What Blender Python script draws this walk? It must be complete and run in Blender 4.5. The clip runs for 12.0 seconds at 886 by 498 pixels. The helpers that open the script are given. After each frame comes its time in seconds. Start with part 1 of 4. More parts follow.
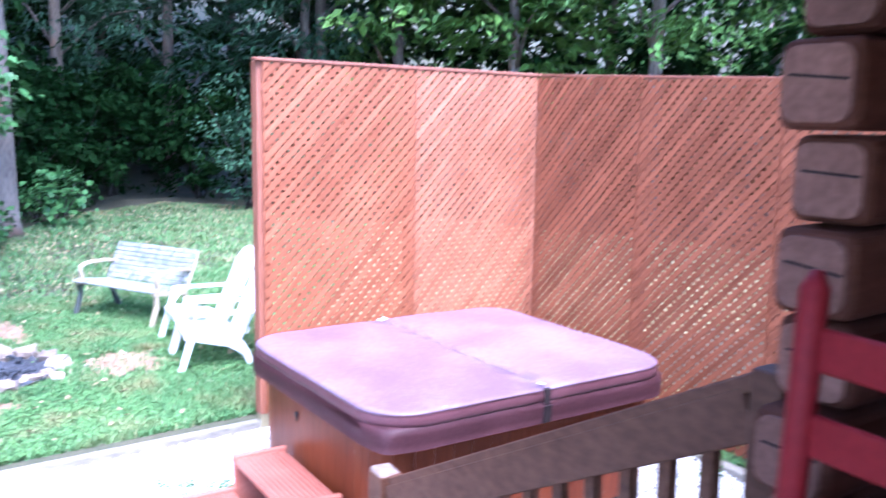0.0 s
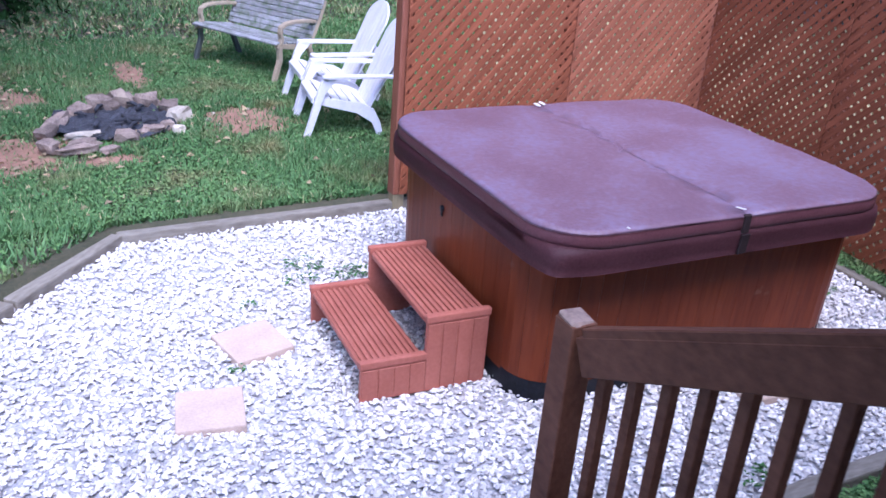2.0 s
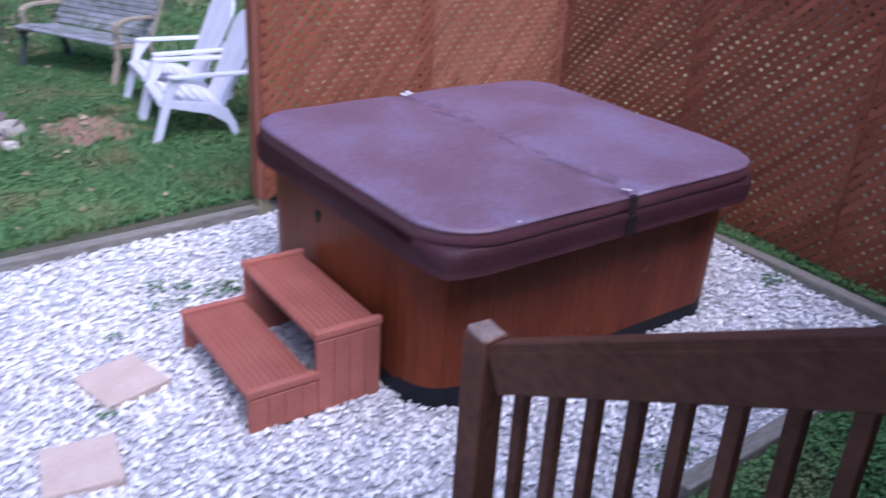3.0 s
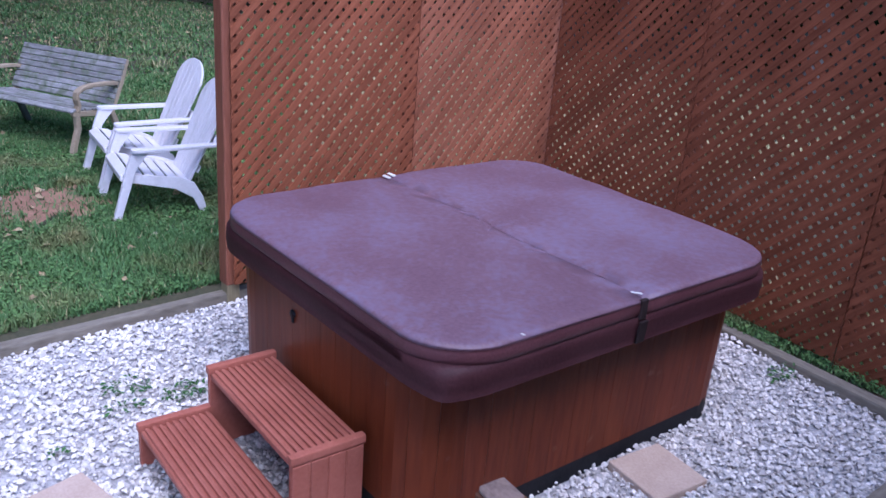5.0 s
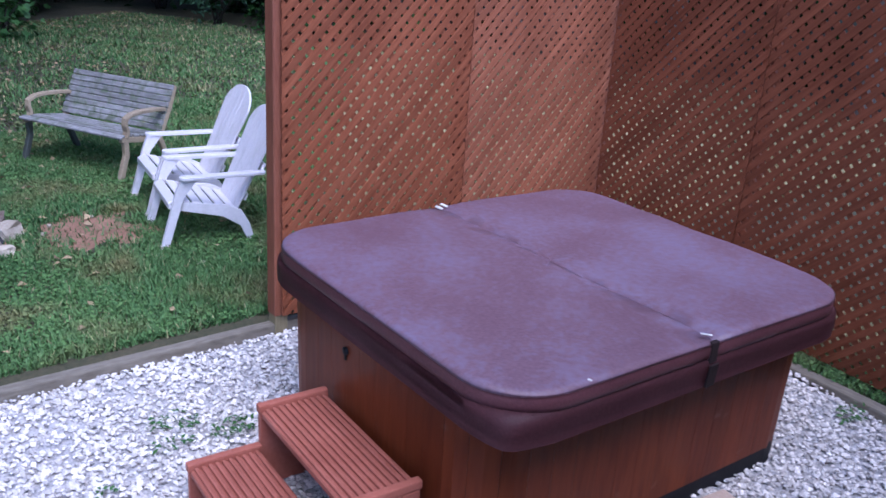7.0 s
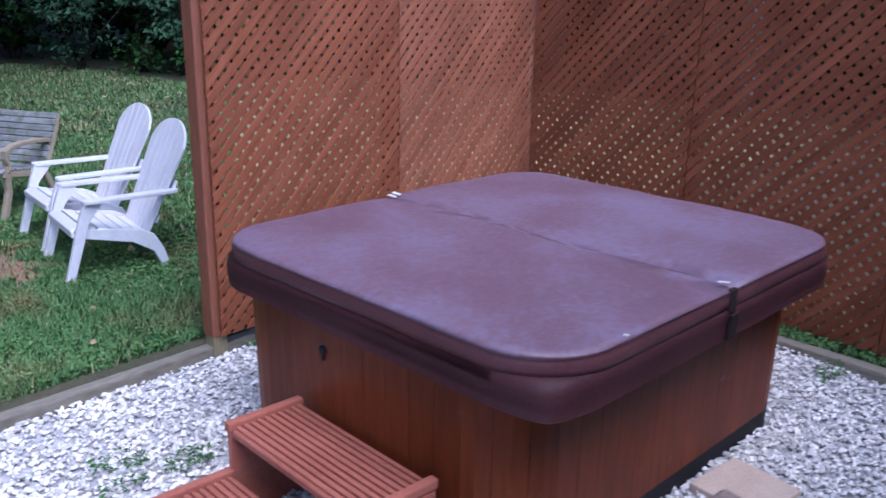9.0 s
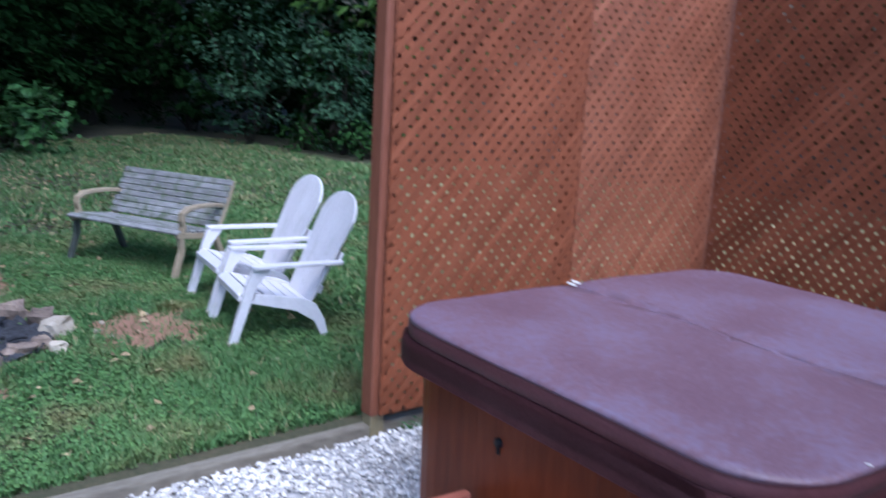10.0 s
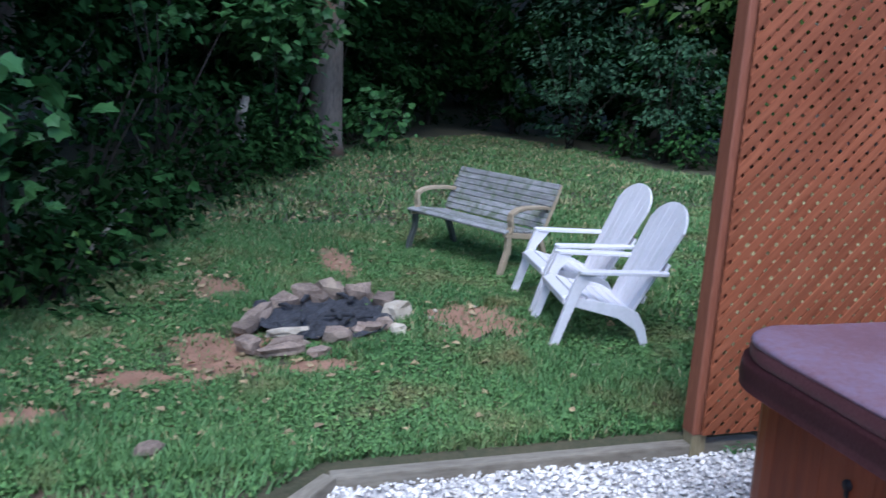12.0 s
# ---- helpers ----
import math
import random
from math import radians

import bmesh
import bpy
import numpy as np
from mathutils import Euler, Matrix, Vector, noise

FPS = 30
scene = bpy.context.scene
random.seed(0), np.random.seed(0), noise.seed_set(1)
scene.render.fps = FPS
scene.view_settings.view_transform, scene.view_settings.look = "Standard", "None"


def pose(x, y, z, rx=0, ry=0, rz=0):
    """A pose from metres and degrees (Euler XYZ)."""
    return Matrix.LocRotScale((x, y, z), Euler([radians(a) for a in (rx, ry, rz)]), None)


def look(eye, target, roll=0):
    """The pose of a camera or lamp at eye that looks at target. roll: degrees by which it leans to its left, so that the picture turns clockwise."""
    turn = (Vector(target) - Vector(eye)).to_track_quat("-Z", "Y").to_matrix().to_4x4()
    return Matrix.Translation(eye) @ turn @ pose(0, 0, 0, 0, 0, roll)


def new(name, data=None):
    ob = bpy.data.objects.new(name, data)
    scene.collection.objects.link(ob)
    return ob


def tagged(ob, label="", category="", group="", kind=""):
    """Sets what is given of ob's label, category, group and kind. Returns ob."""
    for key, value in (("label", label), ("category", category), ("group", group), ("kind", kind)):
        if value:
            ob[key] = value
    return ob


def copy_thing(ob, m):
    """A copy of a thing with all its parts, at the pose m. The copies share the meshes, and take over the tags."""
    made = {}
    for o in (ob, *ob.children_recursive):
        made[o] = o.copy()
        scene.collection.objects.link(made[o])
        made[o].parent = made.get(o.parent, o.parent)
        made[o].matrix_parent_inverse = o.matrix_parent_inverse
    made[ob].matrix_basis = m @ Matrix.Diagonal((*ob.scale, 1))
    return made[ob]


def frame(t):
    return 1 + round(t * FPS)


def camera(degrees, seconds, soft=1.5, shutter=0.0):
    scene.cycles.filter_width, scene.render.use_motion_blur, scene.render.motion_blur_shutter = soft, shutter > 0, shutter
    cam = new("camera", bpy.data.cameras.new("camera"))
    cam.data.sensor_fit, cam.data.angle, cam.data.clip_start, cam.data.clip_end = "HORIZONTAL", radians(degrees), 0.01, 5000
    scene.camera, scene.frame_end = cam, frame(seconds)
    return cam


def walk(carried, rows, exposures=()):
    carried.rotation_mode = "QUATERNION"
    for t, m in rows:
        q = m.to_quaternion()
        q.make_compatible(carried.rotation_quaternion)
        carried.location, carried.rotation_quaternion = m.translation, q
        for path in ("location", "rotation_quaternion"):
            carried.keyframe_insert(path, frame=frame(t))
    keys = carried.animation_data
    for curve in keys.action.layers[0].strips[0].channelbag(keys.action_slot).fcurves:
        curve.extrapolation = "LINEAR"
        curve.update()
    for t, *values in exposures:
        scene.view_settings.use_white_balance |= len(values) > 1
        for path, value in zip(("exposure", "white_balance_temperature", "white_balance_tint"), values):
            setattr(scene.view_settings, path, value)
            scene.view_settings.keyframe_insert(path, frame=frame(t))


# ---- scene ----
cam = camera(54.0, 12.0, shutter=0.8)
PATH = [
    (0, (-2.501, -5.508, 2.255), (-1.322, -3.919, 1.959), 1.0),
    (0.5, (-2.511, -5.323, 2.249), (-1.393, -3.708, 1.873), 0.4),
    (1, (-2.482, -5.129, 2.218), (-1.272, -3.605, 1.754), 1.8),
    (1.5, (-2.382, -4.892, 2.201), (-1.266, -3.333, 1.631), 2.3),
    (2, (-2.368, -4.727, 2.195), (-1.443, -3.156, 1.37), 4.7),
    (2.5, (-2.377, -4.607, 2.218), (-1.388, -3.082, 1.385), 3.7),
    (3, (-2.307, -4.478, 2.184), (-1.132, -3.095, 1.342), 3.4),
    (3.5, (-2.145, -4.355, 2.183), (-0.923, -3.007, 1.353), 3.5),
    (3.7, (-2.15, -4.332, 2.215), (-0.917, -2.977, 1.41), 4.3),
    (5.5, (-2.093, -4.038, 2.224), (-0.833, -2.662, 1.503), 4.4),
    (6, (-2.067, -4.029, 2.23), (-0.813, -2.65, 1.505), 4.7),
    (6.5, (-2.074, -4.0, 2.234), (-0.835, -2.596, 1.529), 5.1),
    (6.7, (-2.105, -3.979, 2.243), (-0.892, -2.552, 1.544), 4.3),
    (8.3, (-2.074, -3.694, 2.008), (-0.827, -2.272, 1.36), 0.6),
    (8.5, (-2.111, -3.646, 1.942), (-0.77, -2.286, 1.351), 1.3),
    (9, (-2.21, -3.508, 1.876), (-0.788, -2.231, 1.287), 0.9),
    (9.5, (-2.227, -3.361, 1.801), (-0.931, -1.929, 1.283), 1.9),
    (10, (-2.227, -3.235, 1.798), (-0.995, -1.71, 1.4), 3.3),
    (10.5, (-2.277, -3.17, 1.78), (-1.277, -1.486, 1.374), 2.8),
    (11, (-2.356, -3.157, 1.794), (-1.628, -1.343, 1.37), 3.4),
    (11.5, (-2.42, -3.234, 1.825), (-1.835, -1.374, 1.381), 3.5),
    (12, (-2.374, -3.203, 1.808), (-1.746, -1.353, 1.38), 3.7),
]
EXPOSURES = [(0, 3.6, 4860, 21), (0.5, 3.25, 4960, 23), (1, 2.75, 5050, 24), (1.6, 2.2, 5130, 24), (2.2, 1.82, 5150, 25), (3.5, 1.38, 5080, 25), (6.7, 1.3, 5100, 22), (9, 1.37, 5130, 18), (10.5, 1.44, 5170, 10), (12, 1.38, 5240, 9)]
walk(cam, [(t, look(eye, target, roll)) for t, eye, target, roll in PATH], EXPOSURES)


# world, sun and exposure
world = bpy.data.worlds.new("world")
scene.world = world
world.use_nodes = True
sky = world.node_tree.nodes.new("ShaderNodeTexSky")
sky.sky_type, sky.sun_disc = "NISHITA", False
sky.sun_elevation, sky.sun_rotation = radians(60), radians(196)
background = world.node_tree.nodes["Background"]
background.inputs["Strength"].default_value = 0.15
world.node_tree.links.new(sky.outputs["Color"], background.inputs["Color"])
sun = new("sun", bpy.data.lights.new("sun", "SUN"))
sun.data.energy, sun.data.angle, sun.data.color = 1.55, radians(45), (1.0, 0.94, 0.88)
sun.matrix_world = look((-1.4, -4.8, 8.66), (0, 0, 0))


# ---- materials ----
def material(name, dark, light, scale=6.0, rough=0.7, bump=0.25, fine=60.0, metal=0.0, vary=0.15, stretch=(1, 1, 1), stain=None, island=False, spec=0.5, tilt=0):
    """Two-colour noise with a fine grain, an optional third stain colour, and a shift from object to object."""
    mat = bpy.data.materials.new(name)
    mat.use_nodes = True
    tree = mat.node_tree
    node, link = tree.nodes.new, tree.links.new
    shader = tree.nodes["Principled BSDF"]
    shader.inputs["Roughness"].default_value = rough
    shader.inputs["Metallic"].default_value = metal
    shader.inputs["Specular IOR Level"].default_value = spec
    place, mapping = node("ShaderNodeTexCoord"), node("ShaderNodeMapping")
    mapping.vector_type = "TEXTURE"
    mapping.inputs["Rotation"].default_value = (0, radians(tilt), 0)
    mapping.inputs["Scale"].default_value = [1 / k for k in stretch]
    link(place.outputs["Object"], mapping.inputs["Vector"])
    coarse, grain = node("ShaderNodeTexNoise"), node("ShaderNodeTexNoise")
    coarse.inputs["Scale"].default_value, coarse.inputs["Detail"].default_value = scale, 5
    grain.inputs["Scale"].default_value, grain.inputs["Detail"].default_value = fine, 4
    for tex in (coarse, grain):
        link(mapping.outputs["Vector"], tex.inputs["Vector"])
    ramp = node("ShaderNodeValToRGB")
    ramp.color_ramp.elements[0].position, ramp.color_ramp.elements[1].position = 0.32, 0.68
    ramp.color_ramp.elements[0].color, ramp.color_ramp.elements[1].color = (*dark, 1), (*light, 1)
    add = node("ShaderNodeMath")
    add.operation = "MULTIPLY_ADD"
    add.inputs[1].default_value = 0.5
    half = node("ShaderNodeMath")
    half.operation = "MULTIPLY"
    half.inputs[1].default_value = 0.5
    link(coarse.outputs["Fac"], half.inputs[0])
    link(grain.outputs["Fac"], add.inputs[0])
    link(half.outputs[0], add.inputs[2])
    link(add.outputs[0], ramp.inputs["Fac"])
    colour = ramp.outputs["Color"]
    if stain:
        blot, mask, mix = node("ShaderNodeTexNoise"), node("ShaderNodeMapRange"), node("ShaderNodeMixRGB")
        blot.inputs["Scale"].default_value, blot.inputs["Detail"].default_value = stain[1], 6
        mask.inputs["From Min"].default_value, mask.inputs["From Max"].default_value = stain[2], stain[3]
        link(place.outputs["Object"], blot.inputs["Vector"])
        link(blot.outputs["Fac"], mask.inputs["Value"])
        if len(stain) > 4:
            patch, both = node("ShaderNodeTexNoise"), node("ShaderNodeMixRGB")
            patch.inputs["Scale"].default_value, patch.inputs["Detail"].default_value = stain[4], 3
            both.inputs["Fac"].default_value = 0.5
            link(place.outputs["Object"], patch.inputs["Vector"])
            link(blot.outputs["Fac"], both.inputs["Color1"])
            link(patch.outputs["Fac"], both.inputs["Color2"])
            link(both.outputs["Color"], mask.inputs["Value"])
        link(mask.outputs["Result"], mix.inputs["Fac"])
        link(colour, mix.inputs["Color1"])
        mix.inputs["Color2"].default_value = (*stain[0], 1)
        colour = mix.outputs["Color"]
    if vary:
        hue, value = node("ShaderNodeHueSaturation"), node("ShaderNodeMapRange")
        value.inputs["To Min"].default_value, value.inputs["To Max"].default_value = 1 - vary, 1 + vary
        if island:
            link(node("ShaderNodeNewGeometry").outputs["Random Per Island"], value.inputs["Value"])
        else:
            link(node("ShaderNodeObjectInfo").outputs["Random"], value.inputs["Value"])
        link(value.outputs["Result"], hue.inputs["Value"])
        link(colour, hue.inputs["Color"])
        colour = hue.outputs["Color"]
    link(colour, shader.inputs["Base Color"])
    if bump:
        relief = node("ShaderNodeBump")
        relief.inputs["Strength"].default_value, relief.inputs["Distance"].default_value = bump, 0.01
        link(add.outputs[0], relief.inputs["Height"])
        link(relief.outputs["Normal"], shader.inputs["Normal"])
    return mat


LATTICE = (((0.160, 0.046, 0.020), (0.285, 0.098, 0.048)), ((0.18, 0.057, 0.028), (0.33, 0.128, 0.070)))
lattice_wood = [[material("stained_lattice", dark, light, 9, 0.7, 0.35, 70, vary=0.17, stretch=(0.09, 1, 1), tilt=tilt, stain=((0.125, 0.039, 0.018), 1.4, 0.55, 0.95), spec=0.15) for tilt in (-45, 45)] for dark, light in LATTICE]
post_wood = material("stained_post", (0.15, 0.045, 0.022), (0.23, 0.08, 0.042), 3, 0.7, 0.4, 60, stretch=(1, 1, 0.15))
green_wood = material("treated_post", (0.17, 0.14, 0.07), (0.27, 0.22, 0.13), 6, 0.8, 0.4, 70, stretch=(1, 1, 0.2))
timber_wood = material("weathered_timber", (0.12, 0.10, 0.075), (0.26, 0.23, 0.18), 4, 0.85, 0.6, 50, stretch=(0.25, 1, 1))
rail_wood = material("dark_stained_rail", (0.068, 0.025, 0.013), (0.145, 0.060, 0.034), 5, 0.65, 0.5, 60, stretch=(1, 0.35, 0.7), spec=0.2)
end_grain = material("worn_end_grain", (0.13, 0.085, 0.065), (0.30, 0.21, 0.165), 18, 0.8, 0.4, 80)
deck_wood = material("deck_board", (0.15, 0.08, 0.05), (0.24, 0.13, 0.085), 4, 0.7, 0.4, 50, stretch=(0.2, 1, 1))
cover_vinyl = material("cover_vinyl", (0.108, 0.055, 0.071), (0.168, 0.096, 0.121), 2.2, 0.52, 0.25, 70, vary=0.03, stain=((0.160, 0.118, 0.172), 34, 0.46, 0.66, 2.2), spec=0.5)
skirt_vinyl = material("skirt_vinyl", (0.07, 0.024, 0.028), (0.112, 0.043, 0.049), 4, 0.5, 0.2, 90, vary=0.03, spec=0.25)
dark_gap = material("dark_foam_and_gaps", (0.015, 0.01, 0.01), (0.03, 0.02, 0.02), 8, 0.9, 0.1, spec=0.1)
white_tab = material("white_strap", (0.42, 0.40, 0.38), (0.62, 0.6, 0.58), 8, 0.6, 0.1)
tub_panel = material("tub_panel", (0.098, 0.018, 0.006), (0.178, 0.040, 0.013), 2.5, 0.42, 0.15, 40, vary=0.10, stretch=(1, 1, 0.12), stain=((0.2, 0.10, 0.07), 9, 0.68, 0.85), spec=0.16)
tub_base = material("black_base", (0.006, 0.006, 0.008), (0.018, 0.018, 0.022), 8, 0.6, 0.1, spec=0.2)
step_plastic = material("step_plastic", (0.27, 0.083, 0.055), (0.365, 0.127, 0.088), 5, 0.55, 0.15, 60, vary=0.06, spec=0.25)
gravel_stone = material("gravel_stone", (0.50, 0.462, 0.435), (0.765, 0.725, 0.69), 14, 0.9, 0.3, 70, vary=0.36, island=True)
gravel_bed = material("gravel_bed", (0.16, 0.155, 0.15), (0.5, 0.48, 0.48), 40, 0.95, 0.9, 120)
paver_stone = material("sandstone_paver", (0.40, 0.29, 0.22), (0.52, 0.40, 0.32), 7, 0.85, 0.35, 90, vary=0.08)
soil = material("lawn_soil", (0.024, 0.03, 0.012), (0.07, 0.058, 0.032), 3, 0.95, 0.7, 40, stain=((0.12, 0.07, 0.045), 0.9, 0.62, 0.74))
dirt = material("bare_dirt", (0.17, 0.086, 0.052), (0.33, 0.185, 0.12), 6, 0.95, 0.6, 60, stain=((0.10, 0.12, 0.05), 5, 0.55, 0.7))
grass_blade = material("grass", (0.050, 0.122, 0.042), (0.13, 0.235, 0.080), 0.9, 0.6, 0.0, 12, vary=0.28, spec=0.18, island=True, stain=((0.18, 0.17, 0.07), 2.2, 0.52, 0.75))
lawn_weed = material("lawn_weed", (0.062, 0.142, 0.042), (0.14, 0.24, 0.075), 1.1, 0.65, 0.0, 14, vary=0.22, spec=0.15, island=True, stain=((0.2, 0.18, 0.08), 2.2, 0.55, 0.75))
pale_stone = material("pale_stone", (0.32, 0.26, 0.19), (0.52, 0.45, 0.36), 7, 0.9, 0.6, 50, vary=0.2)
# Straw colour of dry blades; behind the fence it also carries the sunlight.
dry_grass = material("dry_grass", (0.22, 0.20, 0.085), (0.39, 0.35, 0.18), 1.2, 0.7, 0.0, 12, vary=0.3, island=True)
dry_leaf = material("fallen_leaf", (0.20, 0.13, 0.07), (0.40, 0.30, 0.17), 3, 0.8, 0.0, 20, vary=0.4, island=True)
leaf_light = material("broad_leaf", (0.055, 0.125, 0.025), (0.115, 0.20, 0.042), 0.7, 0.5, 0.0, 9, vary=0.35, spec=0.18, island=True)
# Dark green lowered further, so part of the wood's shade is in the colour.
leaf_dark = material("wood_leaf_shaded", (0.017, 0.052, 0.014), (0.042, 0.098, 0.026), 0.8, 0.75, 0.0, 9, vary=0.4, spec=0.06, island=True)
# Near-black green: the shade of the wood's depth is put into this colour.
leaf_under_shaded = material("undergrowth_leaf_shaded", (0.006, 0.020, 0.005), (0.017, 0.042, 0.011), 0.8, 0.8, 0.0, 9, vary=0.45, island=True, spec=0.04)
leaf_needle = material("needle_spray", (0.02, 0.055, 0.028), (0.045, 0.095, 0.045), 0.8, 0.6, 0.0, 9, vary=0.3, spec=0.18, island=True)
leaf_maple = material("maple_leaf", (0.036, 0.10, 0.030), (0.074, 0.16, 0.048), 1.2, 0.42, 0.0, 14, vary=0.3, spec=0.18, island=True)
bark = material("bark", (0.07, 0.055, 0.045), (0.23, 0.185, 0.155), 5, 0.95, 1.0, 35, stretch=(1, 1, 0.25), stain=((0.22, 0.12, 0.075), 2.2, 0.55, 0.7))
# Darker than bark: shade among the bushes is put into the stems.
twig = material("twig", (0.022, 0.016, 0.012), (0.05, 0.038, 0.03), 8, 0.9, 0.3, 40)
pale_bark = material("pale_bark", (0.16, 0.14, 0.115), (0.34, 0.31, 0.27), 6, 0.9, 0.6, 30, stain=((0.04, 0.034, 0.028), 7, 0.42, 0.55))
resin = material("white_resin", (0.63, 0.60, 0.63), (0.75, 0.72, 0.75), 4, 0.45, 0.05, 50, vary=0.03, stain=((0.5, 0.5, 0.48), 6, 0.6, 0.8))
resin_dirty = material("soiled_resin", (0.42, 0.38, 0.29), (0.6, 0.56, 0.48), 8, 0.6, 0.1, 50, vary=0.03)
bench_grey = material("weathered_slat", (0.13, 0.125, 0.125), (0.36, 0.35, 0.35), 5, 0.85, 0.5, 60, stretch=(0.15, 1, 1), vary=0.15, stain=((0.12, 0.135, 0.095), 11, 0.46, 0.66))
bench_tan = material("tan_frame", (0.24, 0.18, 0.11), (0.40, 0.32, 0.22), 6, 0.75, 0.3, 60)
# Dark version of the tan frame, with shade put into its colour.
bench_tan_shaded = material("tan_frame_shaded", (0.035, 0.045, 0.04), (0.07, 0.075, 0.065), 6, 0.7, 0.3, 60)
pit_stone = material("field_stone", (0.11, 0.078, 0.062), (0.30, 0.225, 0.175), 7, 0.9, 0.6, 50, vary=0.3, stain=((0.42, 0.33, 0.23), 3, 0.6, 0.8))
ash = material("ash_and_char", (0.007, 0.007, 0.009), (0.055, 0.056, 0.066), 16, 0.95, 1.0, 70)
log_wood = material("stained_log", (0.055, 0.018, 0.011), (0.11, 0.038, 0.023), 3, 0.85, 0.4, 40, stretch=(0.25, 0.25, 1), spec=0.08)
log_end = material("log_end", (0.13, 0.055, 0.038), (0.25, 0.115, 0.082), 10, 0.85, 0.5, 60, spec=0.12)
red_paint = material("red_paint", (0.17, 0.006, 0.008), (0.24, 0.012, 0.014), 4, 0.6, 0.1, 50, vary=0.04, spec=0.2)
roof_shingle = material("roof_shingle", (0.05, 0.045, 0.04), (0.11, 0.10, 0.09), 10, 0.9, 0.6, 60)


# ---- building helpers ----
def thing(name, m, label, category, group="", kind=""):
    ob = new(name)
    ob.empty_display_size = 0.1
    ob.matrix_world = m
    return tagged(ob, label, category, group, kind)


def part(name, bm, mat, parent=None, label=""):
    """Links a bmesh as one mesh object, under parent where one is given."""
    mesh = bpy.data.meshes.new(name)
    bm.to_mesh(mesh)
    bm.free()
    mesh.materials.append(mat)
    ob = new(name, mesh)
    if parent:
        ob.parent = parent
    return tagged(ob, label)


def mesh_part(name, verts, faces, mat, parent=None, label="", smooth=False):
    mesh = bpy.data.meshes.new(name)
    mesh.from_pydata(verts, [], faces)
    mesh.materials.append(mat)
    if smooth:
        mesh.shade_smooth()
    ob = new(name, mesh)
    if parent:
        ob.parent = parent
    return tagged(ob, label)


def block(size, at=(0, 0, 0), turn=(0, 0, 0), bevel=0.004, segments=1, bm=None):
    """A bevelled box of that size, centred at a place."""
    own = bmesh.new()
    bmesh.ops.create_cube(own, size=1.0)
    bmesh.ops.scale(own, vec=size, verts=own.verts)
    if bevel:
        bmesh.ops.bevel(own, geom=own.edges[:], offset=bevel, segments=segments, affect="EDGES", profile=0.6)
    bmesh.ops.transform(own, matrix=pose(*at, *turn), verts=own.verts)
    if bm is None:
        return own
    mesh = bpy.data.meshes.new("join")
    own.to_mesh(mesh)
    own.free()
    bm.from_mesh(mesh)
    bpy.data.meshes.remove(mesh)
    return bm


def prism(outline, low, high, axis="z", bevel=0.0):
    """A polygon drawn out between low and high along one axis."""
    bm = bmesh.new()
    put = {"z": lambda a, b, c: (a, b, c), "y": lambda a, b, c: (a, c, b), "x": lambda a, b, c: (c, a, b)}[axis]
    under = [bm.verts.new(put(a, b, low)) for a, b in outline]
    over = [bm.verts.new(put(a, b, high)) for a, b in outline]
    bm.faces.new(under[::-1])
    bm.faces.new(over)
    for i in range(len(outline)):
        j = (i + 1) % len(outline)
        bm.faces.new((under[i], under[j], over[j], over[i]))
    bmesh.ops.recalc_face_normals(bm, faces=bm.faces)
    if bevel:
        bmesh.ops.bevel(bm, geom=bm.edges[:], offset=bevel, segments=2, affect="EDGES", profile=0.6)
    return bm


def rounded(x0, y0, x1, y1, r, steps=6):
    """The outline of a rectangle with rounded corners."""
    out = []
    for cx, cy, a in ((x1 - r, y0 + r, -90), (x1 - r, y1 - r, 0), (x0 + r, y1 - r, 90), (x0 + r, y0 + r, 180)):
        for k in range(steps + 1):
            b = radians(a + 90 * k / steps)
            out.append((cx + r * math.cos(b), cy + r * math.sin(b)))
    return out


def tube(points, radii, sides=8):
    """A bent rod through points, with a radius at each."""
    bm = bmesh.new()
    rings = []
    pts = [Vector(p) for p in points]
    for i, p in enumerate(pts):
        way = (pts[min(i + 1, len(pts) - 1)] - pts[max(i - 1, 0)]).normalized()
        side = way.cross(Vector((0.3, 0.2, 1)) if abs(way.z) < 0.95 else Vector((1, 0.1, 0))).normalized()
        up = side.cross(way)
        r = radii[i] if isinstance(radii, (list, tuple)) else radii
        rings.append([bm.verts.new(p + r * (math.cos(a) * side + math.sin(a) * up)) for a in (2 * math.pi * k / sides for k in range(sides))])
    for a, b in zip(rings, rings[1:]):
        for k in range(sides):
            bm.faces.new((a[k], a[(k + 1) % sides], b[(k + 1) % sides], b[k]))
    bm.faces.new(rings[0][::-1])
    bm.faces.new(rings[-1])
    bmesh.ops.recalc_face_normals(bm, faces=bm.faces)
    for f in bm.faces:
        f.smooth = True
    return bm


